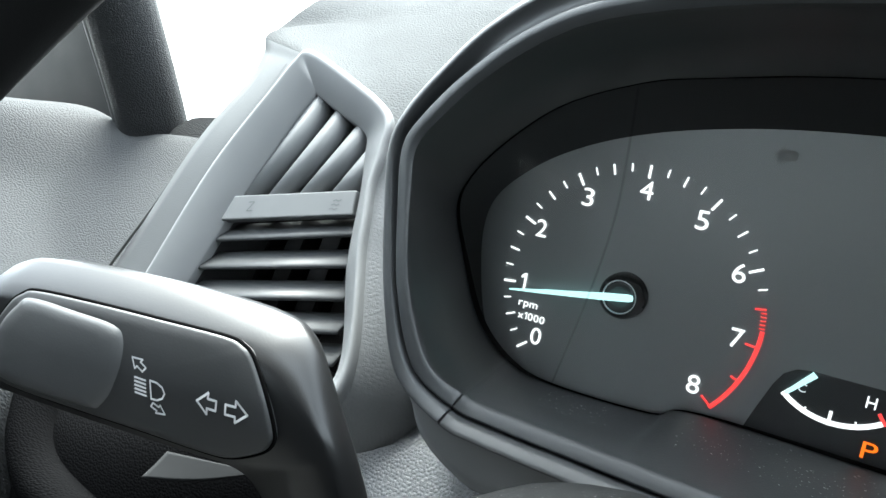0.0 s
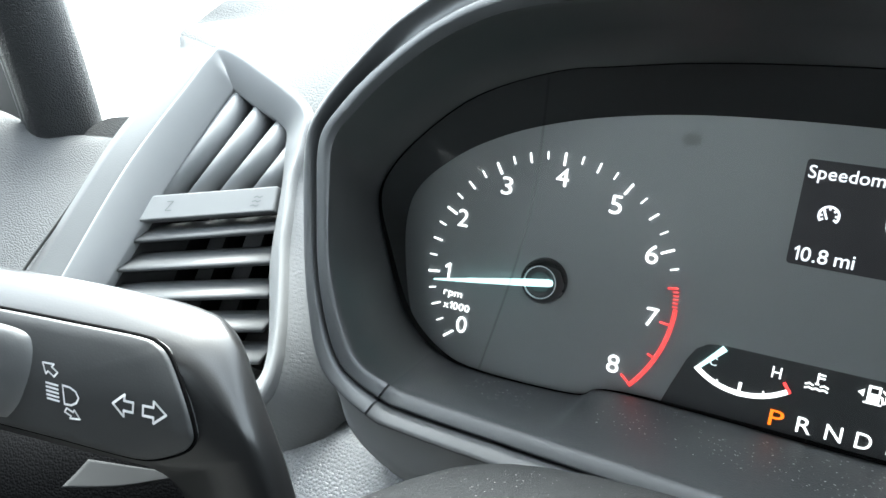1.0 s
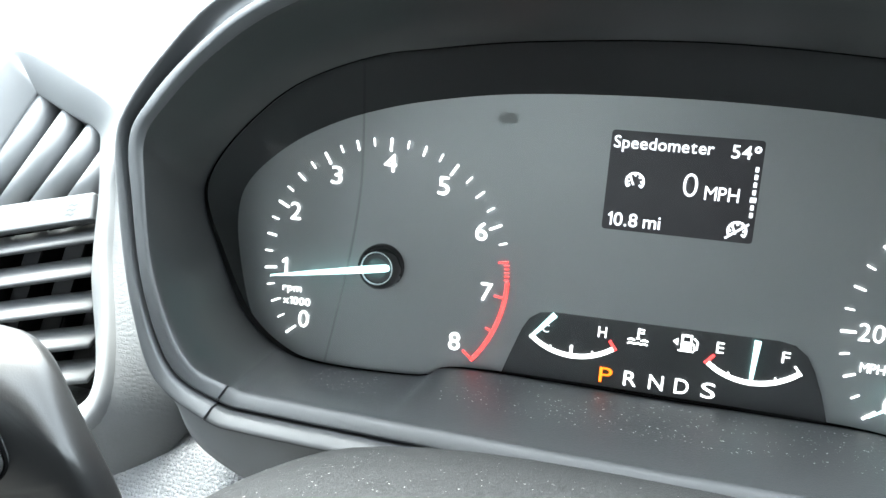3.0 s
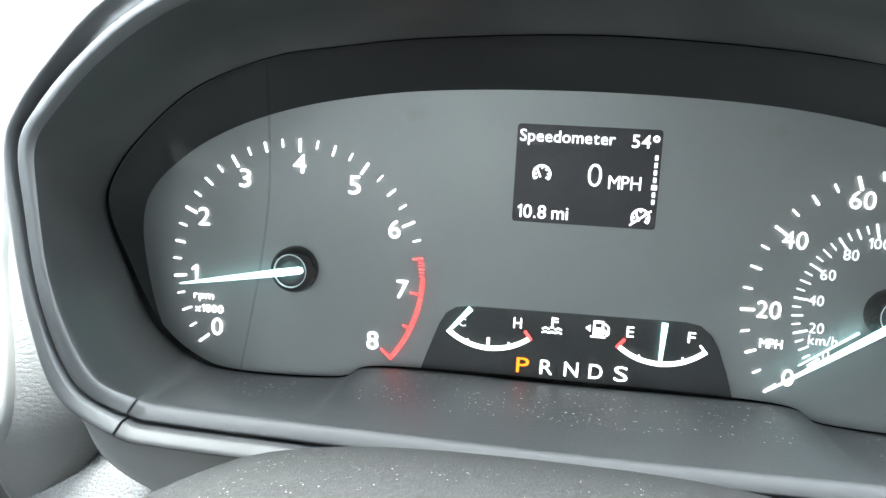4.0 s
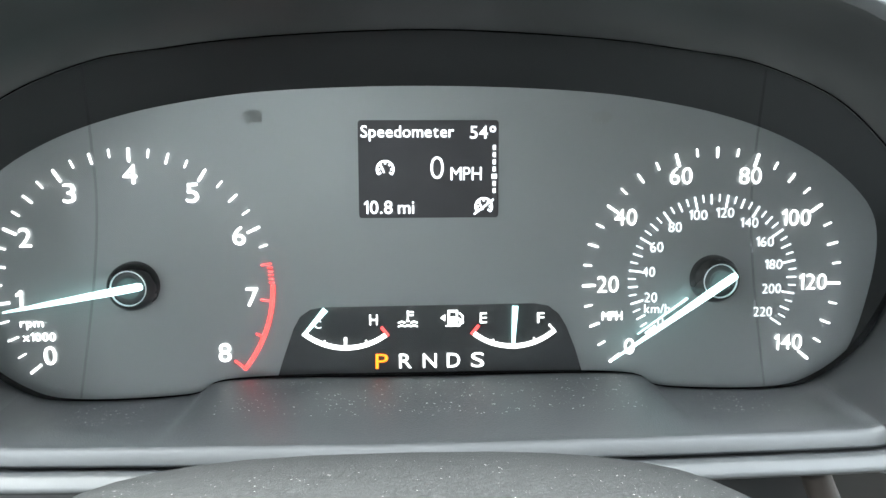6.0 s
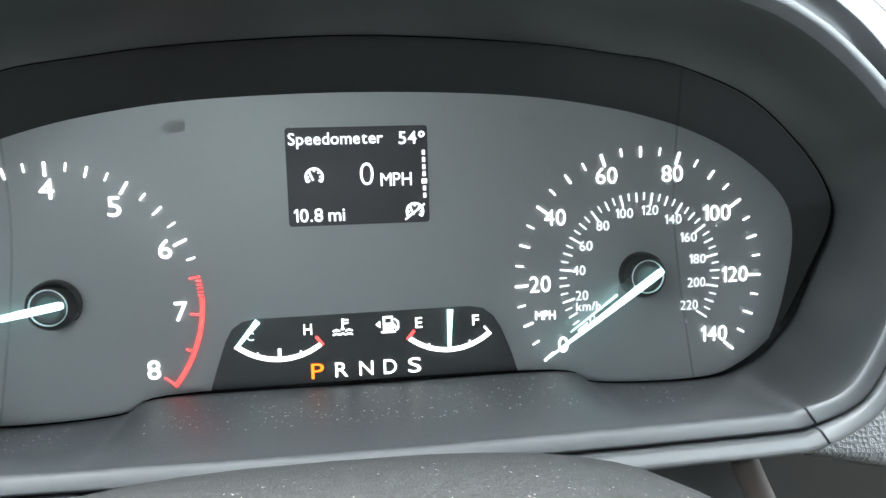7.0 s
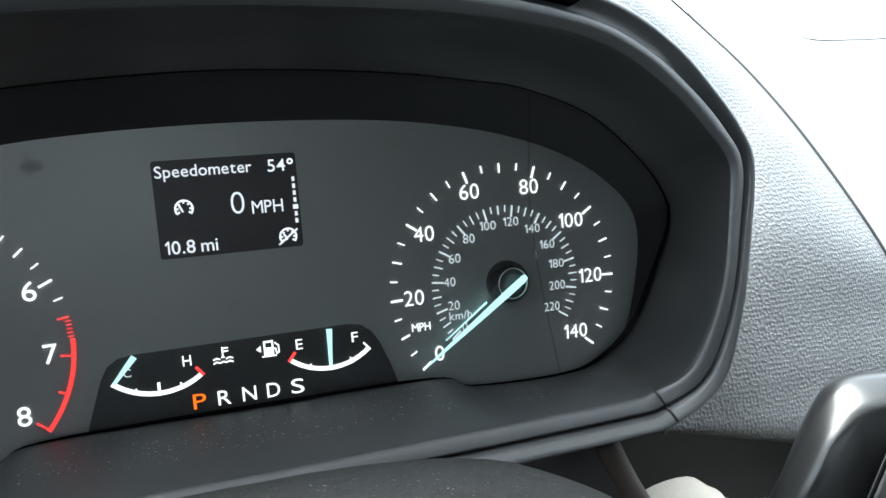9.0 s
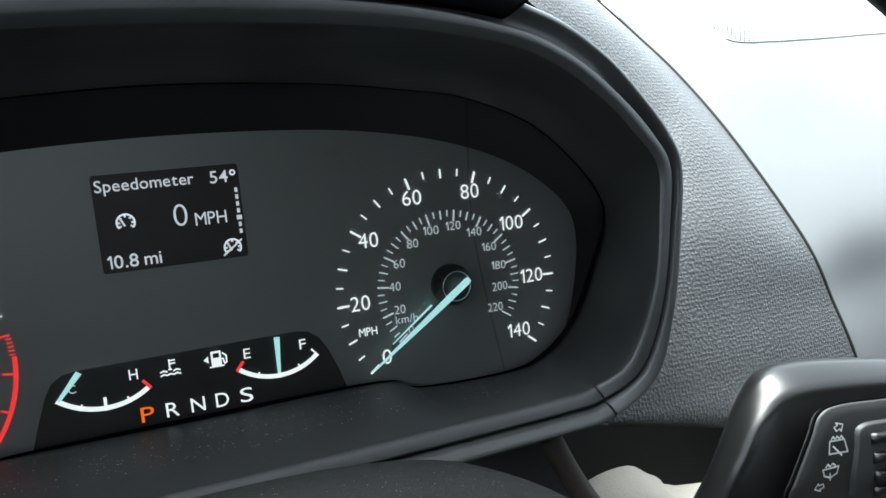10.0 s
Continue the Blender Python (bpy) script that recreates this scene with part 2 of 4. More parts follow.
def tube(pts, radius, n=10, seg=48, closed=False, flat=1.0):
    pts = spline(pts, seg, closed)
    rows = []
    m = len(pts)
    for i, p in enumerate(pts):
        d = (pts[(i + 1) % m] - pts[i - 1]) if closed else (pts[min(i + 1, m - 1)] - pts[max(i - 1, 0)])
        q = d.to_track_quat("Z", "Y")
        r = radius(i / (m - 1)) if callable(radius) else radius
        rows.append([p + q @ Vector((r * math.cos(2 * math.pi * k / n), flat * r * math.sin(2 * math.pi * k / n), 0)) for k in range(n)])
    if not closed:
        return loft(rows, True, (True, True))
    bm = loft(rows + rows[:1])
    bmesh.ops.remove_doubles(bm, verts=bm.verts, dist=1e-6)
    return bm


def turned(profile, n=40, cap=True, up=0.6):
    """A turned part round an axis along y, a little above the origin: (radius, y) in millimetres."""
    loops = [[Vector((r / 1000 * math.cos(2 * math.pi * k / n), y / 1000, (up + r * math.sin(2 * math.pi * k / n)) / 1000)) for k in range(n)] for r, y in profile]
    return loft(loops, True, (False, cap))


def arc_band(r0, r1, a0, a1, y, n=24, depth=0.0003):
    """A flat band round the origin, angles clockwise from the top."""
    a = [radians(a0 + (a1 - a0) * i / n) for i in range(n + 1)]
    bm = bmesh.new()
    lo = [bm.verts.new((r0 / 1000 * math.sin(t), y, r0 / 1000 * math.cos(t))) for t in a]
    hi = [bm.verts.new((r1 / 1000 * math.sin(t), y, r1 / 1000 * math.cos(t))) for t in a]
    for i in range(n):
        bm.faces.new((lo[i], lo[i + 1], hi[i + 1], hi[i]))
    g = bmesh.ops.extrude_face_region(bm, geom=bm.faces[:])
    bmesh.ops.translate(bm, verts=[v for v in g["geom"] if isinstance(v, bmesh.types.BMVert)], vec=(0, depth, 0))
    return bm


GLYPHS = {}


def glyph(ch, bold):
    """Points and faces of one character of the built-in font, in units of its figure height; the one gets a flag."""
    key = (ch, bold)
    if key not in GLYPHS:
        if ch == "1":
            w = 0.125 + bold
            pts = [(0.0, 0.80), (0.02, 0.66 - bold), (0.19, 0.77), (0.19, 0.0), (0.19 + w, 0.0), (0.19 + w, 1.0), (0.21, 1.0)]
            GLYPHS[key] = (pts, [list(range(len(pts)))], 0.19 + w)
        else:
            cu = bpy.data.curves.new("glyph", "FONT")
            cu.body, cu.size, cu.offset, cu.resolution_u = ch, 1.0, bold, 4
            ob = new("glyph", cu)
            me = bpy.data.meshes.new_from_object(ob.evaluated_get(bpy.context.evaluated_depsgraph_get()))
            bpy.data.objects.remove(ob)
            lo = min(v.co.x for v in me.vertices)
            pts = [((v.co.x - lo) / 0.7, v.co.y / 0.7) for v in me.vertices]
            GLYPHS[key] = (pts, [list(p.vertices) for p in me.polygons], max(p[0] for p in pts))
            bpy.data.meshes.remove(me)
    return GLYPHS[key]


def lettering(name, body, x, z, height, width, mat, parent, y=-0.0006, bold=0.0, turn=None, label=""):
    """Flat lettering centred at (x, z) millimetres, its height and width in millimetres."""
    pts, faces, pen = [], [], 0.0
    for ch in body:
        if ch == " ":
            pen += 0.3
            continue
        p, f, w = glyph(ch, bold)
        faces += [[i + len(pts) for i in q] for q in f]
        pts += [(px + pen, pz) for px, pz in p]
        pen += w + 0.13
    co = np.array(pts)
    lo, hi = co.min(0), co.max(0)
    sx, sz = width / (hi[0] - lo[0]) / 1000, height / (hi[1] - lo[1]) / 1000
    me = bpy.data.meshes.new(name)
    me.from_pydata([((a - (lo[0] + hi[0]) / 2) * sx, 0, (b - (lo[1] + hi[1]) / 2) * sz) for a, b in pts], [], faces)
    m = Matrix.Translation((x / 1000, y, z / 1000))
    return part(name, me, mat, parent, label, at=m @ turn if turn else m)


# ---- instrument cluster: dial plate, gauges, display, lens ----
def mirrored(half):
    """A closed loop, symmetric about the cluster's middle, from half of it: bottom to top."""
    right = [Vector((MID + x / 1000, y / 1000, z / 1000)) for x, y, z in half]
    left = [Vector((MID - x / 1000, y / 1000, z / 1000)) for x, y, z in half[-2:0:-1]]
    return right + left


def lens_y(z):
    return -12.3 - 0.236 * z


LENS_HALF = [(0, -29.5), (62, -29.6), (77, -34.8), (112, -36.2), (128, -32.5), (141, -20), (148.5, 2), (152, 18), (148, 29), (136, 42.5), (117, 57), (93, 66.3), (74, 69.6), (45, 73), (0, 75)]
LENS_LOOP = mirrored([(x, lens_y(z), z) for x, z in LENS_HALF])
PLATE_LOOP = mirrored([(x, 0, z) for x, z in [(0, -40), (62, -40), (80, -42), (112, -41), (129, -36.5), (140.5, -23), (146.5, -2), (147.8, 14), (144, 25), (133, 35.8), (120, 44), (103, 51), (80, 56.8), (48, 61.0), (0, 62.6)]])

cluster = thing("instrument_cluster", "black instrument cluster with lit white dials, mid display and teal needles", "instrument cluster")
ring = spline(PLATE_LOOP, 168, True)
bm = bmesh.new()
bm.faces.new([bm.verts.new(p) for p in ring])
part("dial_plate", bm, FACE, cluster, "matt charcoal dial plate", smooth=False)
part("shroud_wall", loft([ring, [q + Vector((0, 0.0022, 0)) + (q - Vector((MID, q.y, 0.02))).normalized() * 0.001 for q in spline(LENS_LOOP, 168, True)]]), WELL, cluster, "matt black recess wall round the dials")

HALF_SPAN = 128.9


def dial_turn(f):
    """The turn of a mark at the share f of a dial's span."""
    return Matrix.Rotation(radians(-HALF_SPAN + 2 * HALF_SPAN * f), 4, "Y")


def mark_mesh(name, outer, length, width, mat):
    w = width / 2
    me = bpy.data.meshes.new(name)
    b = plate([(-w, outer - length), (w, outer - length), (w, outer), (-w, outer)], -0.0006, 0.0004)
    b.to_mesh(me)
    b.free()
    me.materials.append(mat)
    return me


HUB_PROFILE = [(7.7, -0.2), (7.7, -1.6), (7.55, -3.4), (7.2, -4.9), (6.5, -6.0), (5.9, -6.6), (5.5, -6.7), (5.3, -6.2), (5.2, -5.8), (0.01, -5.8)]


def needle(name, tip, tail, parent, wide=2.7, y=-0.0074):
    """A tapered pointer with a ridge along it."""
    a, b = Vector((tip[0] / 1000, y + 0.001, tip[1] / 1000)), Vector((tail[0] / 1000, y, tail[1] / 1000))
    d = (b - a).normalized()
    s = d.cross(Vector((0, 1, 0))).normalized()
    loops = []
    for f, w, h in ((0, 0.3, 0.3), (0.3, 0.75, 0.5), (0.8, wide / 2, 0.7), (0.97, wide / 2, 0.7), (1.0, wide / 2 * 0.7, 0.5)):
        c = a.lerp(b, f)
        loops.append([c + s * (w / 1000), c + Vector((0, -h / 1000, 0)), c - s * (w / 1000), c + Vector((0, h / 1000, 0))])
    ob = part(name, loft(loops, True, (True, True)), TEAL, parent, "glowing teal-white needle", smooth=False)
    # a glowing strip on the dial stands in for the needle's reflected light
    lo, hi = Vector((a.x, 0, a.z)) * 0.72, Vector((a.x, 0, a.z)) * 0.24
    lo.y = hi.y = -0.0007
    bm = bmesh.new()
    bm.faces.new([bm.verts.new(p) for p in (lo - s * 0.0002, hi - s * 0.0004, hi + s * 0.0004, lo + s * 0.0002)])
    part("painted_needle_light", bm, TEAL, parent, "thin glowing strip painted as the needle's light on the dial", smooth=False)
    return ob


# tachometer
tacho = part("tachometer", turned(HUB_PROFILE), HUB, cluster, "tachometer with white marks to 8 and a red band")
part("hub_ring", turned([(5.6, -6.65), (5.45, -6.85), (5.27, -6.8), (5.17, -6.2)], cap=False), RING, tacho, "thin bright ring on the hub")
part("hub_cap", turned([(5.17, -6.2), (4.9, -6.3), (3.5, -6.35), (3.2, -6.1), (3.1, -5.85), (0.01, -5.85)]), CAP, tacho, "black hub cap")
long_mark, mid_mark, short_mark = (mark_mesh("mark", 43.6, n, w, WHITE) for n, w in ((4.3, 0.7), (3.4, 0.52), (2.6, 0.4)))
thin_red = mark_mesh("red_mark", 43.2, 3.2, 0.5, RED)
for i in range(26):
    part("mark", long_mark if i % 4 == 0 else mid_mark if i % 2 == 0 else short_mark, None, tacho, at=dial_turn(i / 32))
part("red_mark", thin_red, None, tacho, at=dial_turn(6.5 / 8))
hatch = mark_mesh("red_hatch", 43.4, 1.6, 0.28, RED)
for i in range(1, 6):
    part("red_hatch", hatch, None, tacho, at=dial_turn((6.5 + i * 0.05) / 8))
part("red_band", arc_band(42.3, 43.6, -HALF_SPAN + 2 * HALF_SPAN * 6.78 / 8, HALF_SPAN + 0.6, -0.0006), RED, tacho, "solid red band from 7 to 8")
for v, n in ((7, 3.0), (7.5, 2.0), (8, 3.6)):
    part("red_mark", mark_mesh("red_mark", 42.3, n, 0.55, RED), None, tacho, at=dial_turn(v / 8))
for s, x, z in (("0", -27.6, -21.7), ("1", -35.9, -3.7), ("2", -32.8, 16.0), ("3", -18.5, 29.7), ("4", 0.2, 35.5), ("5", 19.0, 29.6), ("6", 32.9, 16.1), ("7", 36.4, -3.6), ("8", 27.1, -21.6)):
    lettering("numeral", s, x, z, 6.0, {"1": 2.1, "4": 4.3}.get(s, 3.9), WHITE, tacho, bold=0.0)
lettering("rpm_legend", "rpm", -32.6, -11.9, 2.7, 7.2, WHITE, tacho, bold=0.006)
lettering("rpm_legend", "x1000", -30.6, -15.6, 2.7, 10.2, WHITE, tacho, bold=0.006)
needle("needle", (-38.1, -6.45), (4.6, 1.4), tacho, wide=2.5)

# speedometer
SPEEDO = Matrix.Translation((0.1858, 0, 0.0003))
speedo = part("speedometer", turned(HUB_PROFILE), HUB, cluster, "speedometer with outer miles and inner kilometres scales", at=SPEEDO)
part("hub_ring", turned([(5.6, -6.65), (5.45, -6.85), (5.27, -6.8), (5.17, -6.2)], cap=False), RING, speedo, "thin bright ring on the hub")
part("hub_cap", turned([(5.17, -6.2), (4.9, -6.3), (3.5, -6.35), (3.2, -6.1), (3.1, -5.85), (0.01, -5.85)]), CAP, speedo, "black hub cap")
for i in range(29):
    part("mark", long_mark if i % 4 == 0 else mid_mark if i % 2 == 0 else short_mark, None, speedo, at=Matrix.Scale(0.99, 4) @ dial_turn(i / 28))
km_long, km_mid, km_short = (mark_mesh("kilometre_mark", 28.1, n, w, SOFT) for n, w in ((4.2, 0.54), (3.2, 0.42), (2.4, 0.34)))
for i in range(45):
    part("kilometre_mark", km_long if i % 4 == 0 else km_mid if i % 2 == 0 else km_short, None, speedo, at=dial_turn(i * 5 / 1.609 / 140))
for s, x, z, w in (("0", 158.7, -21.6, 3.4), ("20", 151.0, -0.8, 7.0), ("40", 156.3, 21.1, 7.2), ("60", 174.0, 34.3, 7.2), ("80", 196.8, 34.3, 7.2), ("100", 212.8, 20.7, 9.6), ("120", 219.6, -0.6, 9.3), ("140", 212.3, -20.9, 9.3)):
    lettering("numeral", s, x - 185.8, z - 0.3, 5.3, w, WHITE, speedo, bold=-0.006)
for s, x, z, w in (("0", 168.8, -13.4, 2.0), ("20", 165.3, -5.3, 4.2), ("40", 164.3, 3.2, 4.3), ("60", 166.8, 11.3, 4.3), ("80", 172.6, 17.8, 4.3), ("100", 180.1, 21.7, 6.0), ("120", 189.0, 22.4, 5.8), ("140", 197.2, 19.1, 5.8), ("160", 202.7, 12.8, 5.8), ("180", 206.0, 5.3, 5.8), ("200", 205.7, -2.8, 6.3), ("220", 203.1, -10.5, 6.2)):
    lettering("kilometre_numeral", s, x - 185.8, z - 0.3, 3.2, w, SOFT, speedo, bold=-0.006)
lettering("mph_legend", "MPH", 152.7 - 185.8, -11.6, 2.9, 6.7, WHITE, speedo, bold=0.0)
lettering("kmh_legend", "km/h", 167.5 - 185.8, -9.3, 3.0, 8.4, SOFT, speedo, bold=0.0)
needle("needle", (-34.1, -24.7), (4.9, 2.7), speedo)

# small gauge panel
pod = part("gauge_panel", plate([(43.2, -36), (43.4, -31), (46.0, -23), (49.2, -14), (51.3, -10.2), (54.5, -8.0), (58.5, -7.3), (127, -6.8), (131.5, -7.6), (135, -10.3), (137.5, -14.5), (140.5, -22), (143.4, -31.3), (143.6, -36)], -0.0010, 0.001), POD, cluster, "gloss black panel with temperature, fuel and gear readouts", smooth=False)
GY = -0.0016


def small_gauge(name, left, low, right, notches):
    """An arc through three points, with notches standing on it."""
    (ax, az), (bx, bz), (cx, cz) = left, low, right
    d = 2 * (ax * (bz - cz) + bx * (cz - az) + cx * (az - bz))
    ux = ((ax * ax + az * az) * (bz - cz) + (bx * bx + bz * bz) * (cz - az) + (cx * cx + cz * cz) * (az - bz)) / d
    uz = ((ax * ax + az * az) * (cx - bx) + (bx * bx + bz * bz) * (ax - cx) + (cx * cx + cz * cz) * (bx - ax)) / d
    r = math.hypot(ax - ux, az - uz)
    a0, a1 = (math.degrees(math.atan2(x - ux, z - uz)) % 360 for x, z in (left, right))
    m = Matrix.Translation((ux / 1000, 0, uz / 1000))
    g = part(name, arc_band(r - 0.7, r + 0.75, a0, a1, GY), WHITE, pod, at=m)
    for f, n, w, mat in notches:
        q = Matrix.Rotation(radians(a0 + (a1 - a0) * f), 4, "Y")
        part("notch", mark_mesh("notch", r + 0.75, n, w, mat), None, g, at=Matrix.Translation((0, GY + 0.0004, 0)) @ q)
    return g


small_gauge("temperature_arc", (52.5, -15.5), (65.7, -20.4), (79.0, -16.0), ((0.0, 3.0, 0.5, WHITE), (0.25, 2.0, 0.5, WHITE), (0.5, 4.2, 0.9, WHITE), (0.75, 2.2, 0.5, WHITE), (1.0, 3.6, 0.9, RED)))
small_gauge("fuel_arc", (106.8, -15.9), (120.1, -20.6), (133.4, -15.6), ((0.0, 3.8, 0.9, RED), (0.25, 2.0, 0.5, WHITE), (0.5, 4.0, 0.9, WHITE), (0.75, 2.2, 0.5, WHITE), (1.0, 3.4, 0.6, WHITE)))


def bar_pointer(name, top, foot, w0, w1, parent):
    (ax, az), (bx, bz) = top, foot
    d = Vector((bx - ax, bz - az)).normalized()
    s = Vector((-d.y, d.x))
    p = [(ax + s.x * w0, az + s.y * w0), (bx + s.x * w1, bz + s.y * w1), (bx - s.x * w1, bz - s.y * w1), (ax - s.x * w0, az - s.y * w0)]
    return part(name, plate(p, GY - 0.0012, 0.0006), TEAL, parent, "teal-white pointer", smooth=False)


bar_pointer("pointer", (59.6, -7.6), (52.9, -15.4), 0.95, 0.5, pod)
bar_pointer("pointer", (120.4, -7.2), (119.9, -19.4), 0.95, 0.5, pod)
for s, x, z, h, w, mat in (("H", 74.8, -11.3, 3.4, 2.6, WHITE), ("C", 57.0, -12.6, 2.6, 2.2, SOFT), ("E", 110.2, -11.1, 3.4, 2.2, WHITE), ("F", 128.9, -11.3, 3.4, 2.2, WHITE),
                          ("P", 77.3, -25.0, 4.9, 4.0, AMBER), ("R", 84.9, -25.0, 4.7, 4.0, WHITE), ("N", 92.8, -25.0, 4.7, 4.4, WHITE), ("D", 100.5, -25.0, 4.7, 4.2, WHITE), ("S", 108.4, -25.0, 4.9, 4.2, WHITE)):
    lettering("gear_letter" if h > 4 else "gauge_letter", s, x, z, h, w, mat, pod, y=GY, bold=0.0)


def strokes(name, lines, mat, parent, y, width=0.5):
    """A symbol of round-ended strokes: each a list of (x, z) millimetres."""
    bm = bmesh.new()
    for line in lines:
        for (ax, az), (bx, bz) in zip(line, line[1:]):
            d = Vector((bx - ax, bz - az))
            if d.length < 1e-6:
                continue
            d.normalize()
            s, e = Vector((-d.y, d.x)) * width / 2, d * width * 0.3
            v = [bm.verts.new((px / 1000, y, pz / 1000)) for px, pz in ((ax - e.x + s.x, az - e.y + s.y), (bx + e.x + s.x, bz + e.y + s.y), (bx + e.x - s.x, bz + e.y - s.y), (ax - e.x - s.x, az - e.y - s.y))]
            bm.faces.new(v)
    return part(name, bm, mat, parent, smooth=False)


def circle(x, z, r, a0=0, a1=360, n=20):
    return [(x + r * math.sin(radians(a0 + (a1 - a0) * i / n)), z + r * math.cos(radians(a0 + (a1 - a0) * i / n))) for i in range(n + 1)]


x, z = 85.8, -11.2
strokes("coolant_symbol", [[(x, z + 2.6), (x, z - 0.6)], [(x + 0.4, z - 0.6), (x - 0.4, z - 0.6)], [(x, z + 2.3), (x + 1.7, z + 2.3)], [(x, z + 1.3), (x + 1.7, z + 1.3)],
                           [(x - 3, z - 1.2), (x - 2, z - 0.8), (x - 1, z - 1.2)], [(x + 1, z - 1.2), (x + 2, z - 0.8), (x + 3, z - 1.2)],
                           [(x - 3, z - 2.4), (x - 2, z - 2.0), (x - 1, z - 2.4), (x, z - 2.0), (x + 1, z - 2.4), (x + 2, z - 2.0), (x + 3, z - 2.4)]], WHITE, pod, GY, 0.47)
x, z = 100.3, -11.0
pump = strokes("pump_symbol", [[(x + 2.1, z + 1.6), (x + 3.2, z + 0.6), (x + 3.2, z - 1.6), (x + 2.5, z - 2.0), (x + 2.2, z - 0.4), (x + 1.8, z - 0.2)], [(x - 2.2, z - 2.6), (x + 2.2, z - 2.6)]], WHITE, pod, GY, 0.47)
part("pump_body", plate([(x - 1.6, z - 2.4), (x + 1.6, z - 2.4), (x + 1.6, z + 2.5), (x - 1.6, z + 2.5)], GY, 0.0003), WHITE, pump, smooth=False)
part("pump_window", plate([(x - 1.0, z + 0.4), (x + 1.0, z + 0.4), (x + 1.0, z + 1.9), (x - 1.0, z + 1.9)], GY - 0.0003, 0.0002), POD, pump, smooth=False)
part("pump_arrow", plate([(x - 4.0, z), (x - 2.5, z + 1.1), (x - 2.5, z - 1.1)], GY, 0.0003), WHITE, pump, smooth=False)

# message display
r = 1.0
corner = lambda cx, cz, a0: [(cx + r * math.cos(radians(a0 + k * 30)), cz + r * math.sin(radians(a0 + k * 30))) for k in range(4)]
display = part("message_display", plate(corner(113.9, 51.0, 0) + corner(71.7, 51.0, 90) + corner(71.7, 22.4, 180) + corner(113.9, 22.4, 270), -0.0008, 0.0008), SCREEN, cluster, "dark grey message display with white readouts", smooth=False)
DY = -0.0012
lettering("readout", "Speedometer", 86.2, 47.9, 4.9, 29.2, LCD, display, DY, 0.006)
lettering("readout", "54", 108.6, 48.2, 4.0, 5.6, LCD, display, DY, 0.006)
strokes("degree_mark", [circle(113.0, 49.2, 0.75, n=10)], LCD, display, DY, 0.5)
lettering("readout", "0", 95.4, 37.2, 7.0, 4.2, LCD, display, DY, -0.012)
lettering("readout", "MPH", 104.6, 35.3, 4.1, 9.8, LCD, display, DY, 0.0)
lettering("readout", "10.8 mi", 80.2, 24.8, 4.2, 15.8, LCD, display, DY, 0.006)
for k in range(7):
    zz = 44.2 - k * 2.26
    w = 0.85 if k == 4 else 0.45
    part("level_dash", plate([(113.5 - w, zz - 1.45), (113.5 + w, zz - 1.45), (113.5 + w, zz), (113.5 - w, zz)], DY, 0.0002), LCD, display, smooth=False)


def dial_symbol(x, z, struck):
    lines = [circle(x, z, 2.6, -125, 125, 24), [(x - 0.4, z - 0.9), (x - 1.3, z + 1.0)]]
    for a in (-125, -90, -45, 0, 45, 90, 125):
        s, c = math.sin(radians(a)), math.cos(radians(a))
        lines.append([(x + 2.6 * s, z + 2.6 * c), (x + 1.8 * s, z + 1.8 * c)])
    if struck:
        lines.append([(x - 3.0, z - 2.4), (x + 3.0, z + 2.2)])
    return strokes("dial_symbol", lines, LCD, display, DY, 0.6)


dial_symbol(79.1, 36.7, False)
dial_symbol(110.2, 24.9, True)

# unlit turn signal telltales
for x, side in ((37.8, -1), (148.1, 1)):
    part("turn_telltale", plate([(x - side * 3.2, 54.6), (x + side * 0.4, 54.6), (x + side * 0.4, 55.9), (x + side * 3.3, 53.0), (x + side * 0.4, 50.2), (x + side * 0.4, 51.5), (x - side * 3.2, 51.5)], -0.0003, 0.0002), TELLTALE, cluster, "faint unlit turn signal arrow", smooth=False)

# clear lens over the dials
bm = bmesh.new()
f = bm.faces.new([bm.verts.new(p) for p in spline(LENS_LOOP, 168, True)])
lens = part("lens", bm, LENS, cluster, "clear reflective plastic lens", smooth=False)
lens.visible_shadow = False
for side in (-1, 1):
    line = [Vector((MID + side * x / 1000, lens_y(z) / 1000 - 0.0003, z / 1000)) for x, z in ((94, 64.5), (94.5, 45), (96, 25), (101, 0), (110, -34.5))]
    rows = [[p + Vector((w, 0, 0)) for w in (-0.0004, 0.0004)] for p in spline(line, 24)]
    crease = part("mould_line", loft(rows, closed=False), CREASE, lens, "faint dark mould line in the lens", smooth=False)
    crease.visible_shadow = False

EDGE_HALF = [1.5, 1.3, 1.2, 1.8, 2.4, 2.5, 1.9, 1.3, 0.8, 0.6, 0.5, 0.4, 0.4, 0.4, 0.4]
edge_in = [p + (Vector((MID, p.y, 0.02)) - p).normalized() * (w / 1000) for p, w in zip(LENS_LOOP, EDGE_HALF + EDGE_HALF[-2:0:-1])]
part("lens_edge", loft([[p + Vector((0, 0.0012, 0)) for p in spline(q, 168, True)] for q in (LENS_LOOP, edge_in)]), SAIL, cluster, "black border round the lens")

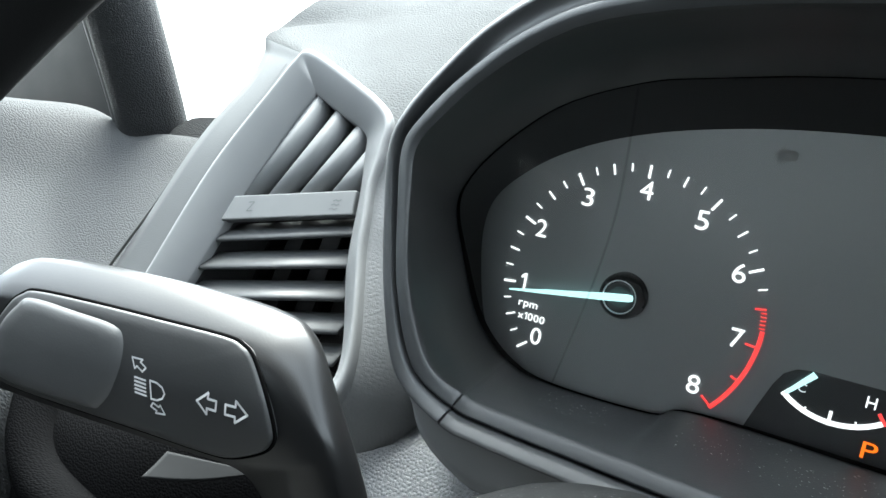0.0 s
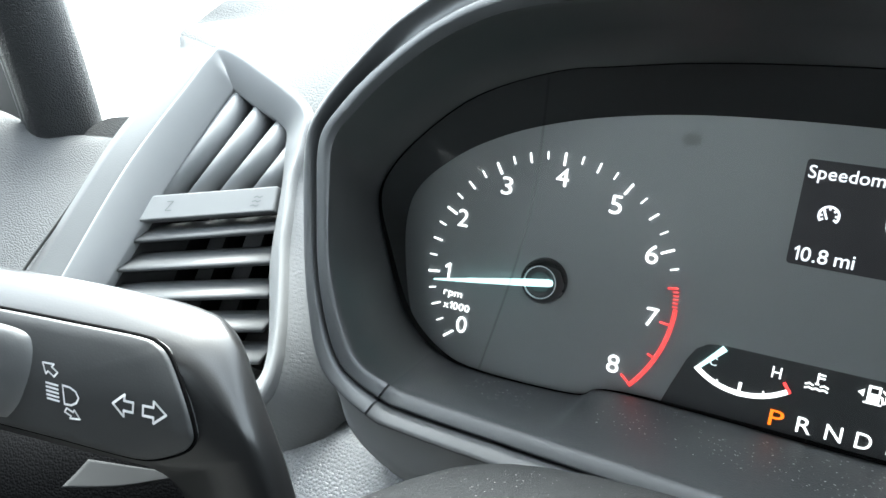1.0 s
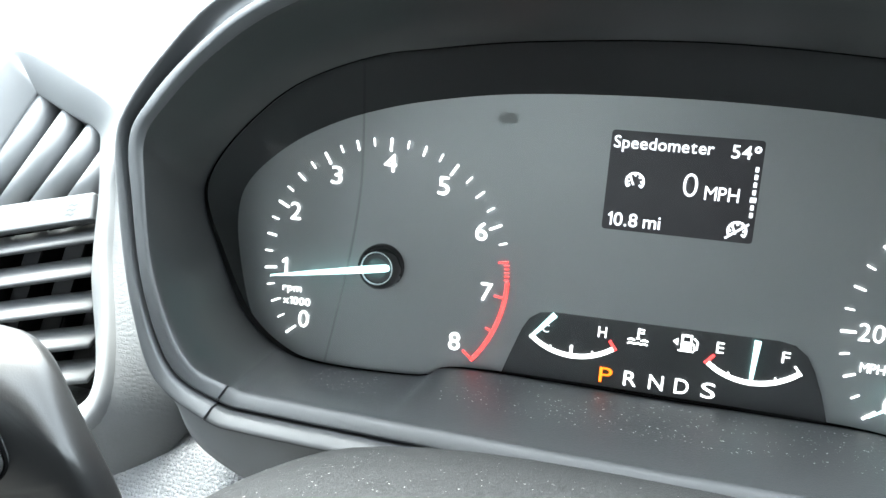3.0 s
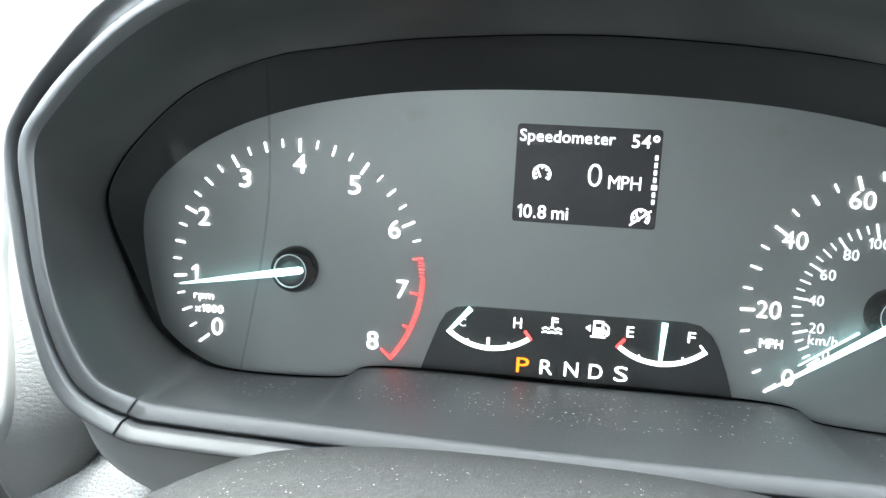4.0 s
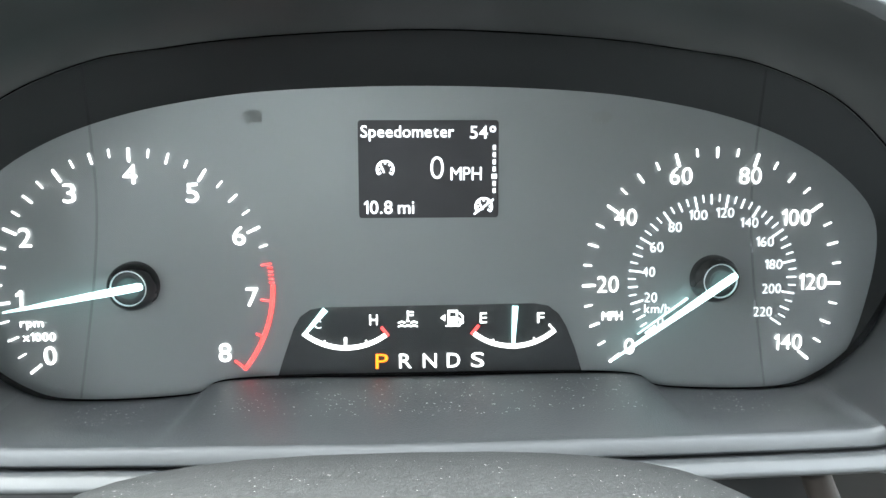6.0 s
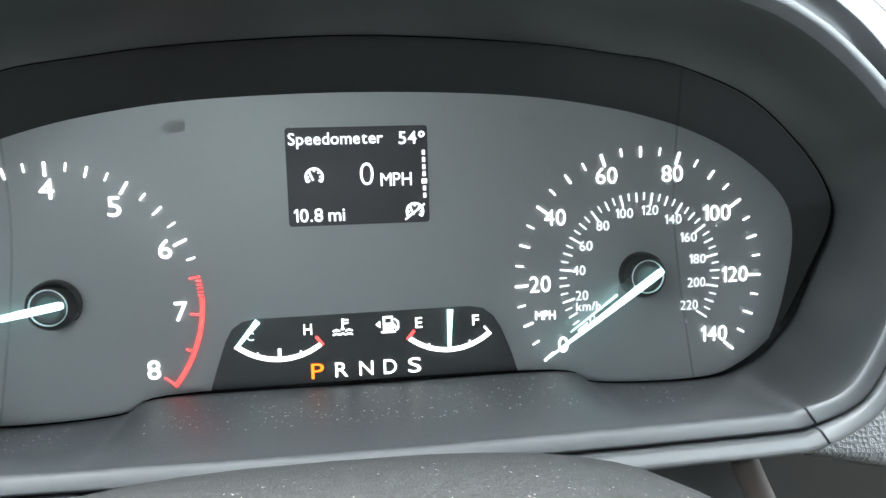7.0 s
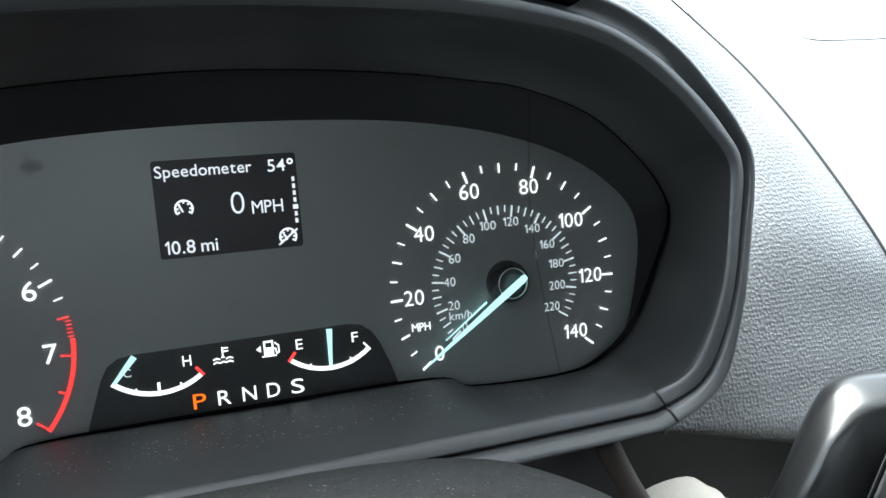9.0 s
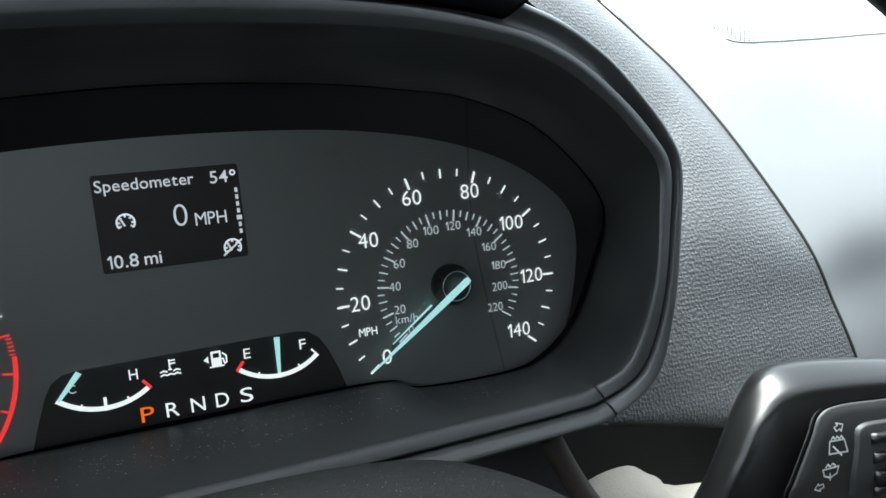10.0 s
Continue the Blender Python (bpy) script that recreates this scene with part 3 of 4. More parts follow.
# ---- bezel round the cluster: upper hood ring and lower tray, with a joint between them ----
RIDGE_HALF = [(0, -47, -35.5), (62, -47, -35.0), (80, -47, -34.8), (112, -47, -34.2), (122, -48, -32.8), (134.5, -52, -25), (143.5, -55, -2), (148, -55, 24), (149, -55, 38), (142, -56, 48), (130, -57, 60.5), (114, -58, 72.5), (94, -58.5, 80.5), (56, -59, 86.5), (0, -60, 88.5)]
OUTER_HALF = [(0, -55, -44), (62, -55, -43.8), (84, -55, -43.4), (112, -55, -42.8), (125, -55, -41.2), (142, -55, -31.5), (150.5, -55, -12), (156.5, -55, 14), (159.5, -55, 36), (156, -56, 47.5), (147, -57, 60), (133, -58, 75), (110, -59, 89), (66, -60.5, 102), (0, -62, 108)]
RIDGE, OUTER = mirrored(RIDGE_HALF), mirrored(OUTER_HALF)
NS = 28 * 20                                    # 28 spans of 20 steps
JOINT = 4 * 20                                  # the joint stands at the fourth control point
lp, rp, op = (spline(q, NS, True) for q in (LENS_LOOP, RIDGE, OUTER))


def ring_row(i):
    """The section of the bezel at step i: from the lens over the two ridges to the skirt behind."""
    a, b, c = lp[i % NS], rp[i % NS], op[i % NS]
    out = (c - b).normalized()
    back = Vector((0, 1, 0))
    k = max(0.0, min(1.0, (b.z + 0.03) / 0.1))           # 0 along the tray, 1 along the top of the hood
    q = k * k
    f1, f2, f3, f4 = 0.42 - 0.22 * q, 0.46 - 0.2 * q, 0.53 - 0.03 * q, 0.57 + 0.05 * q
    deep = 0.009 + 0.008 * k - 0.0135 * q
    row = [a + back * 0.003, a, a.lerp(b, 0.5), b.lerp(a, 0.12 * q) + back * 0.0022 - out * 0.0012, b.lerp(a, 0.05 * q) + back * 0.0006 - out * (0.0005 + 0.0016 * q)]
    row += [b, b + out * 0.0008, b.lerp(c, f1 * 0.8) + back * 0.0001, b.lerp(c, f1) + back * 0.0007]
    # the outer ridge is a narrow flat along the sides and a broad roll, leaning back, along the top
    roll = 0.008 * q
    row += [b.lerp(c, f2) + back * deep, b.lerp(c, f3) + back * deep, b.lerp(c, f4) + back * (0.0006 + 0.25 * roll), b.lerp(c, f4 + 0.06) + back * 0.2 * roll, b.lerp(c, 0.82) + back * 0.4 * roll, b.lerp(c, 0.92) + back * 0.75 * roll]
    row += [c + back * (0.0008 + 1.15 * roll), c + out * 0.0006 + back * (0.0025 + 1.9 * roll), c - out * 0.0005 + back * (0.010 + roll)]
    return row


bezel = thing("cluster_bezel", "satin black double-ridged bezel and hood round the instruments", "bezel")
GAP = 1
hood_rows = [ring_row(i) for i in range(JOINT + GAP, NS - JOINT - GAP + 1)]
tray_rows = [ring_row(i) for i in range(-JOINT, JOINT + 1)]
part("hood_lining", loft([r[:5] for r in [ring_row(JOINT)] + hood_rows + [ring_row(NS - JOINT)]], closed=False), LINER, bezel, "black lining of the hood and its side walls, shade in its colour")
part("hood_trim", loft([r[4:] for r in hood_rows], closed=False), TRIM, bezel, "satin black hood edge with two ridges")
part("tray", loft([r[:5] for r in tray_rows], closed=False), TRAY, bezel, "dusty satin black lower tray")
part("tray_trim", loft([r[4:] for r in tray_rows], closed=False), LOWTRIM, bezel, "satin grey double-ridged lower trim")
for mid in (JOINT, NS - JOINT):
    part("backing", loft([[p + Vector((0, 0.0015, 0)) + (Vector((MID, p.y, 0.02)) - p).normalized() * -0.0012 for p in ring_row(i)] for i in range(mid - 6, mid + 7, 2)], closed=False), DARK, bezel, "black backing behind the joint")


def insert_row(i):
    """The section of the sunk strip along the top of the hood, behind its inner ridge."""
    b, c = rp[i], op[i]
    start = 0.24 + 0.14 * (abs(i - 280) / 37) ** 2
    return [b.lerp(c, f) + Vector((0, y, 0)) for f, y in ((start, 0.005), (start, -0.0003), (start + 0.03, -0.0006), (0.7, -0.0004), (0.88, 0.0012), (0.97, 0.004), (0.97, 0.010), (start, 0.010))]


part("hood_insert", loft([insert_row(i) for i in range(243, NS - 242)], True, (True, True)), SAIL, bezel, "matt black strip along the top of the hood")
skirt = loft([[op[i % NS] + Vector((0, 0.010, 0)), op[i % NS] + Vector((0, 0.028, 0)) + (op[i % NS] - Vector((MID, op[i % NS].y, 0.02))).normalized() * 0.004, op[i % NS] + Vector((0, 0.075, 0)) + (op[i % NS] - Vector((MID, op[i % NS].y, 0.02))).normalized() * 0.004] for i in range(0, NS + 1, 4)], closed=False)
part("skirt", skirt, SKIRT, bezel, "grey skirt behind the bezel")


def under_row(i):
    p = op[i % NS]
    q = Vector((MID + (p.x - MID) * 0.97, p.y, p.z))
    return [p + Vector((0, 0.004, 0.002)), p + Vector((0, 0.007, -0.004)), q + Vector((0, 0.010, -0.014)), q + Vector((0, 0.014, -0.021)), q + Vector((0, 0.022, -0.0245)), q + Vector((0, 0.06, -0.026))]


part("lower_housing", loft([under_row(i) for i in range(-JOINT - 26, 21, 2)], closed=False), SKIRT, bezel, "smooth grey housing under the bezel")

# ---- air vent in the dash, facing the driver ----
def on_vent(x, z, off=0.0):
    """A point of the vent's leaning plane (millimetres), off it towards the driver."""
    return Vector((x, -22.5 + 0.42 * z - 0.922 * off, z + 0.387 * off)) / 1000


VENT_OUT = [(-155, 61.5), (-149.5, 65.5), (-126, 57.6), (-101, 46), (-96.5, 32), (-95, 18), (-90, 0), (-77, -52), (-130, -66), (-192, -70), (-185, -36), (-175, 12), (-160, 50)]
VENT_IN = [(-141.5, 50), (-141.5, 50), (-126, 44), (-110.5, 38), (-106, 28), (-102, 16), (-96, -8), (-84, -47), (-125, -56), (-171, -62), (-165, -30), (-157, 3), (-147, 36)]


def vent_loop(pts, off, grow=0.0):
    c = Vector((-128, 0))
    return spline([on_vent(x + (x - c.x) * grow, z + (z - c.y) * grow, off) for x, z in pts], 156, True)


vent = thing("air_vent", "grey plastic dashboard air vent with angled and horizontal slats", "air vent")
part("frame", loft([vent_loop(VENT_OUT, -3, 0.01), vent_loop(VENT_OUT, 1.2, 0.01), vent_loop(VENT_OUT, 2.6, -0.005), vent_loop(VENT_OUT, 2.9, -0.03), vent_loop(VENT_OUT, 2.5, -0.045), vent_loop(VENT_IN, -2.0, 0.012), vent_loop(VENT_IN, -3.0), vent_loop(VENT_IN, -10, -0.005)]), VENT, vent, "satin grey frame, pointed at the top")
part("duct", loft([vent_loop(VENT_IN, -5, 0.0), vent_loop(VENT_IN, -34, -0.05)], True, (False, True)), DARK, vent, "black duct behind the slats")


def louvre(name, a, b, width, depth, tilt, parent):
    """A slat with a rounded front edge from a to b, its section leaning by tilt."""
    d = (b - a).normalized()
    n = Vector((0, -0.922, 0.387))
    s = d.cross(n).normalized()
    if s.z < 0:
        s = -s
    q = Matrix.Rotation(radians(tilt), 3, d)
    w, h = (q @ s) * width / 2, (q @ n) * depth
    sec = [w * math.cos(t) + h * max(math.sin(t), -0.6) * (1 if math.sin(t) > 0 else 1.0) for t in [2 * math.pi * k / 14 for k in range(14)]]
    return part(name, loft([[p + o for o in sec] for p in (a, a.lerp(b, 0.5), b)], True, (True, True)), SLAT, parent)


for (x0, z0), (x1, z1) in (((-158, 2), (-139, 50)), ((-143, 6), (-126, 46)), ((-128, 10), (-113.5, 41)), ((-113, 14), (-104, 34))):
    louvre("angled_slat", on_vent(x0, z0, -8.5), on_vent(x1, z1, -8.5), 0.0092, 0.0056, -15, vent)
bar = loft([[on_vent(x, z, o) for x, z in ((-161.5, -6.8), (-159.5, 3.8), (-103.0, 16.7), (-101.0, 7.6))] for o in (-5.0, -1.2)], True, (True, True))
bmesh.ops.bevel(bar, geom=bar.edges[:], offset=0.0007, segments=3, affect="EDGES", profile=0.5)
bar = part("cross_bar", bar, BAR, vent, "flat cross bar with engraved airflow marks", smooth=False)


def bar_point(u, v):
    """Millimetres along and up the bar's front."""
    return on_vent(-160.5 + u * 0.974, -1.5 + u * 0.222 + v, -1.1)


def engraving(name, lines, width, parent):
    bm = bmesh.new()
    for line in lines:
        for (au, av), (bu, bv) in zip(line, line[1:]):
            a, b = bar_point(au, av), bar_point(bu, bv)
            s = (b - a).normalized().cross(Vector((0, -0.922, 0.387))) * width / 2000
            bm.faces.new([bm.verts.new(p) for p in (a - s, b - s, b + s, a + s)])
    return part(name, bm, BOARD, parent, smooth=False)


engraving("airflow_mark", [[(10, 2.0), (13, 2.0), (10.6, -1.6), (13.6, -1.6)]], 0.4, bar)
engraving("airflow_mark", [[(50 + s, -2.0 + 1.6 * k), (51.2 + s, -1.6 + 1.6 * k), (52.4 + s, -2.2 + 1.6 * k), (53.6 + s, -1.7 + 1.6 * k)] for k, s in ((0, 0), (1, 0.2), (2, 0.4))], 0.4, bar)


def board(name, a, b, depth, thick, parent):
    """A level slat: a thin board from a to b with a rounded front edge, running back into the duct."""
    back = Vector((0, 0.84, 0.54))
    up = Vector((0, -0.54, 0.84))
    sec = [back * 0.0, back * 0.0006 + up * thick * 0.42, back * 0.0018 + up * thick * 0.5, back * depth + up * thick * 0.3, back * depth - up * thick * 0.3, back * 0.0018 - up * thick * 0.5, back * 0.0006 - up * thick * 0.42]
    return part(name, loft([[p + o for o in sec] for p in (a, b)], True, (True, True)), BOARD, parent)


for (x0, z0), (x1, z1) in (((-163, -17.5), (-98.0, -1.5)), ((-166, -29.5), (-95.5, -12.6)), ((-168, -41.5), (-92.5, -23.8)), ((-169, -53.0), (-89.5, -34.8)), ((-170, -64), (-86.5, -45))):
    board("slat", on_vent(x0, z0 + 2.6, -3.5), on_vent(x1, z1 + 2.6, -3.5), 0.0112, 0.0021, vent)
for x in (-145, -128, -111):
    part("rear_vane", loft([[on_vent(x + dx, z, o) for dx, o in ((0, -24), (0, -14), (0.9, -14), (0.9, -24))] for z in (-60, 8)], True, (True, True)), SAIL, vent)

# ---- dashboard ----
dash = thing("dashboard", "grained grey vinyl dashboard with smooth upper pad", "dashboard", kind="structure")
PANEL_OUT = [(-189, 17, 63), (-193, 28, 76), (-150, 48, 87), (-75, 45, 95), (-72, 2, 60), (-76, -6, 25), (-74, -12, 0), (-62, -24, -66), (-130, -48, -100), (-218, -52, -72), (-208, -37, -38), (-193, -13, 20), (-186, 6, 49)]
inner = vent_loop(VENT_OUT, -1.0, -0.01)
outer = spline([Vector(p) / 1000 for p in PANEL_OUT], 156, True)
panel_rows = [inner, [a.lerp(b, 0.35) + on_vent(0, 0, 0.6) - on_vent(0, 0, 0) for a, b in zip(inner, outer)], [a.lerp(b, 0.8) for a, b in zip(inner, outer)], outer, [p + Vector((0, 0.03, -0.004)) for p in outer]]
part("vent_panel", unroll(loft([[r[k % 156] for k in range(96, 156 + 8)] for r in panel_rows], closed=False), (1, 0.3, 0), (0, 0.39, 0.92)), LEATHER, dash, "smooth grey strip beside the vent")
part("vent_panel", unroll(loft([[r[k] for k in range(7, 49)] for r in panel_rows[:-1]], closed=False), (1, 0, 0), (0, 0.8, 0.6)), TOPVINYL, dash, "pebbled dash pad above the vent")
part("vent_panel", unroll(loft([[r[k] for k in range(48, 97)] for r in panel_rows], closed=False), (1.5, 0, 0), (0, 0.58, 1.4)), STRIP, dash, "ring-grained strip between vent and bezel")
bm = bmesh.new()
for s in range(96):                                # embossed stitches down the strip beside the vent
    k, h = 106 + s // 2, 0.5 * (s % 2)
    ends = [inner[q % 156].lerp(outer[q % 156], 0.26) for q in (k, k + 1)]
    a, b = ends[0].lerp(ends[1], h), ends[0].lerp(ends[1], h + 0.8)
    d = (b - a) * 0.32
    w = Vector((0.0009, 0, 0))
    n = on_vent(0, 0, 0.45) - on_vent(0, 0, 0)
    lo = [bm.verts.new(p) for p in (a - w, a + d - w, a + d + w, a + w)]
    hi = [bm.verts.new(p + n) for p in (a - w * 0.5, a + d - w * 0.5, a + d + w * 0.5, a + w * 0.5)]
    bm.faces.new(hi)
    for q in range(4):
        bm.faces.new((lo[q], lo[(q + 1) % 4], hi[(q + 1) % 4], hi[q]))
part("stitching", bm, LEATHER, dash, "embossed stitch line beside the vent", smooth=False)
part("top_pad", patch([[(-193, 28, 76), (-150, 48, 87), (-60, 46, 97), (100, 44, 122), (290, 62, 117), (500, 130, 108), (1200, 130, 100)],
                       [(-192, 70, 103), (-150, 90, 110), (-60, 90, 118), (100, 90, 126), (300, 100, 122), (500, 180, 115), (1200, 180, 112)],
                       [(-250, 200, 118), (-150, 200, 126), (-60, 200, 130), (100, 200, 132), (300, 200, 130), (500, 250, 128), (1200, 250, 126)],
                       [(-250, 650, 150), (-150, 650, 150), (-60, 650, 150), (100, 650, 150), (300, 650, 150), (500, 650, 150), (1200, 650, 150)]], 40, 24), TOPVINYL, dash, "pebbled dash top below the windscreen")
TEX_IN = [(237, 35, 118), (264, 26, 90), (283, 13, 50), (282, 4, 33), (271, -6, 8), (255, -13, -30), (239, -16, -54), (240, -15, -61)]
TEX_OUT = [(297, 60, 117), (311, 50, 98), (324, 35, 75), (337, 15, 42), (352, -8, -4), (360, -14, -31), (366, -19, -54), (376, -23, -93)]
part("side_panel", unroll(patch([[tuple(Vector(a).lerp(Vector(b), f) + Vector((0, -6 * math.sin(math.pi * max(f, 0)), 3 * math.sin(math.pi * max(f, 0))))) for f in (0.0, 0.3, 0.65, 1.0)] for a, b in zip(TEX_IN + [(244, 3, -67)], TEX_OUT + [(377, 1, -101)])], 28, 40), (1.15, 0.45, 0), (0, 0.15, 1.08)), GRAIN, dash, "ring-grained vinyl panel beside the bezel")
part("panel_gap", tube([Vector((x + 0.6, y + 0.5, z)) / 1000 for x, y, z in TEX_OUT], 0.0011, 6), RUBBER, dash, "dark joint between dash panels")
PAD_COLS = [[(298, 96, 140)] + [(x + 1.5, y + 0.5, z) for x, y, z in TEX_OUT],
            [(405, 130, 146), (400, 95, 119), (400, 75, 107), (400, 52, 86), (395, 28, 49), (398, 2, 0), (403, -2, -31), (410, -7, -59), (424, -9, -103)],
            [(530, 166, 150), (520, 124, 121), (510, 104, 113), (500, 79, 93), (490, 48, 55), (484, 17, 0), (490, 10, -31), (496, 6, -59), (508, 3, -103)],
            [(1000, 215, 150), (1000, 170, 121), (1000, 155, 113), (1000, 130, 98), (1000, 90, 60), (1000, 50, 0), (1000, 40, -29), (1000, 30, -55), (1000, 20, -93)]]
PAD_COLS[3:3] = [[tuple(Vector(a).lerp(Vector(b), f)) for a, b in zip(PAD_COLS[2], PAD_COLS[3])] for f in (0.2, 0.5)]
PAD_ROWS = [list(r) for r in zip(*PAD_COLS)]
part("upper_pad", patch(PAD_ROWS, 120, 120), PADTOP, dash, "smooth grey upper pad")
part("knee_panel", unroll(patch([[(-130, -12, -56), (-95, -10, -58), (-40, -2, -62), (90, -2, -62), (160, -2, -62)], [(-130, -34, -66), (-95, -30, -66), (-40, -22, -68), (90, -22, -68), (160, -22, -68)], [(-140, -62, -110), (-100, -52, -100), (-40, -40, -96), (90, -40, -96), (160, -40, -96)], [(-150, -90, -180), (-100, -80, -170), (-40, -70, -170), (90, -70, -170), (160, -70, -170)], [(-150, -60, -400), (-100, -60, -400), (-40, -60, -400), (90, -60, -400), (160, -60, -400)]], 30, 30), (1.4, 0, 0), (0, 0.9, 1.1)), GRAIN, dash, "ring-grained knee panel under the bezel")
# black sheet that stands in for the shade under the side panel
part("recess_shade", patch([[(150, 10, -40), (235, 22, -56), (300, 26, -64), (460, 30, -80)], [(150, 6, -80), (235, 16, -86), (300, 18, -92), (460, 20, -110)], [(150, -6, -130), (235, -6, -140), (300, -6, -150), (460, -6, -170)]], 12, 12), DARK, dash, "black sheet for the shade in the gap under the panel")
part("lower_cover", patch([[(-204, -64, -74), (-170, -66, -72), (-130, -62, -66), (-90, -46, -62), (-80, -30, -64)], [(-194, -82, -100), (-170, -84, -100), (-130, -78, -96), (-90, -58, -92), (-80, -38, -90)], [(-190, -90, -200), (-170, -90, -200), (-130, -84, -200), (-90, -66, -200), (-80, -50, -200)]], 24, 20), LOWER, dash, "black lower cover below the vent")
part("cover_roll", tube([Vector(p) / 1000 for p in ((-196, -58, -60), (-193, -72, -76), (-185, -81, -92), (-170, -85, -104), (-140, -86, -112))], 0.010, 14, 40), LOWER, dash, "rolled black edge of the lower cover")
part("cover_trim", patch([[(-115.4, -80, -73), (-97.7, -80, -69.3), (-80.1, -80, -65.6)], [(-118, -82.5, -78), (-98.5, -81.5, -72.5), (-80, -80.3, -66.2)], [(-120.8, -85, -82.6), (-99.7, -83, -75.8), (-79.8, -80.6, -66.9)]], 12, 8, 0.002), WEDGE, dash, "dull grey trim wedge")
part("lower_panel", patch([[(212, -34, -78), (219, -32, -72), (236, -32, -70.5), (247, -33, -77), (268, -35, -84), (400, -38, -92)], [(205, -42, -90), (219, -46, -92), (236, -50, -95), (247, -50, -98), (268, -52, -105), (400, -52, -112)], [(200, -60, -200), (215, -60, -200), (230, -60, -200), (247, -60, -200), (268, -60, -200), (400, -60, -200)], [(200, -50, -400), (215, -50, -400), (230, -50, -400), (247, -50, -400), (268, -50, -400), (400, -50, -400)]], 20, 20), BEIGE, dash, "beige lower dash panel")

part("bracket", tube([Vector(p) / 1000 for p in ((198, -44, -46), (202, -44, -55), (208, -46, -68), (216, -50, -84), (222, -52, -110))], 0.004, 10, 24), BROWN, dash, "brown bracket under the bezel")

# thin dark tube drawn as the shadow between dash strip and door card
part("strip_gap_shade", tube([Vector(p) / 1000 for p in ((-197, -19, 5), (-201, -24, -8), (-210, -38, -38), (-219, -52, -72))], 0.0007, 8, 40), RUBBER, dash, "dark tube for the shadow in the gap between dash and door")

# demister grille on the pad
pad_lines = [spline([Vector(p) / 1000 for p in r], 120) for r in PAD_ROWS]
pad_cols = [spline([ln[i] for ln in pad_lines], 120) for i in range(121)]


grid = np.array([[p[:] for p in c] for c in pad_cols])


def on_pad(p, lift):
    """The point of the upper pad above or below p, lifted off it; and the normal there."""
    d = ((grid[:-1, :-1] - np.array(p)) ** 2).sum(-1)
    i, j = np.unravel_index(d.argmin(), d.shape)
    down = Vector((0, 0.55, -0.83))
    for a in range(max(i - 2, 0), min(i + 3, 120)):
        for b in range(max(j - 3, 0), min(j + 4, 120)):
            c = pad_cols[a][b], pad_cols[a + 1][b], pad_cols[a + 1][b + 1], pad_cols[a][b + 1]
            for tri in ((c[0], c[1], c[2]), (c[0], c[2], c[3])):
                hit = geometry.intersect_ray_tri(*tri, down, p - down * 0.05, True)
                if hit:
                    n = (tri[1] - tri[0]).cross(tri[2] - tri[0]).normalized()
                    n = n if n.z > 0 else -n
                    return hit + n * lift, n
    return p, -down


NEAR = spline([Vector(p) / 1000 for p in ((372.6, 56, 94.2), (378.9, 54.8, 92.4), (391, 55.9, 91.9), (416, 60.9, 92.8), (446, 69.1, 94.4), (489, 80.8, 96.9), (531, 88.6, 98.9), (700, 112, 104))], 56)
FAR = spline([Vector(p) / 1000 for p in ((363.8, 63.8, 102.5), (393, 71, 104.7), (421, 78.7, 106.9), (453, 88.7, 109.6), (487, 98.7, 112), (522, 107.6, 114.2), (700, 138, 121))], 60)
grille = thing("demister_grille", "pale perforated demister grille in the dash top", "grille")


def along(line, x):
    return Vector([float(np.interp(x, [p.x for p in line], [p[i] for p in line])) for i in range(3)])


bm = bmesh.new()
for a in range(95):
    for b in range(9):
        x, f = 0.364 + 0.0035 * (a + 0.5 * (b % 2)), (b + 0.7) / 9.3
        if x < 0.365 + 0.015 * (1 - f):
            continue
        p, n = on_pad(along(NEAR, x).lerp(along(FAR, x), f), 0.0004)
        u = n.orthogonal().normalized()
        v = n.cross(u)
        bm.faces.new([bm.verts.new(p + u * 0.00065 * math.cos(k * math.pi / 3) + v * 0.00065 * math.sin(k * math.pi / 3)) for k in range(6)])
part("mesh_insert", bm, DARK, grille, "rows of small dark holes", smooth=False)
part("edge", tube([on_pad(p, 0.0003)[0] for p in NEAR], 0.00025, 6, 120), VENT, grille, "fine dark edge line")

# ---- door side: door card, pillar, mirror corner ----
door = thing("door_card", "grey pebbled vinyl door card", "door card", kind="structure")
part("card", patch([[(-480, 10, 8), (-420, 22, 10), (-380, 60, 4), (-330, 90, -10), (-262, 100, -10)],
                    [(-460, -30, 12), (-367, 0, 18), (-335, 30, 21), (-309, 45, 13), (-252, 50, 18)],
                    [(-382, -60, -40), (-327, -20, -24), (-300, 0, -19), (-270, 15, -10), (-228, 18, -2)],
                    [(-305, -90, -68), (-269, -50, -53), (-258, -30, -49), (-231, -20, -41), (-204, -12, -31)],
                    [(-228, -120, -92), (-205, -90, -82), (-200, -70, -82), (-196, -55, -82), (-190, -42, -78)],
                    [(-225, -130, -260), (-205, -100, -260), (-200, -80, -260), (-196, -65, -260), (-190, -50, -260)]], 40, 40), CARD, door)
pillar = thing("windscreen_pillar", "dark grained windscreen pillar trim", "pillar", kind="structure")
part("trim", tube([Vector(p) / 1000 for p in ((-303, 62, -20), (-304, 55, 12), (-310, 30, 77), (-308, 0, 131), (-290, -120, 330), (-270, -250, 520))], 0.0195, 20, 40), PILLAR, pillar)
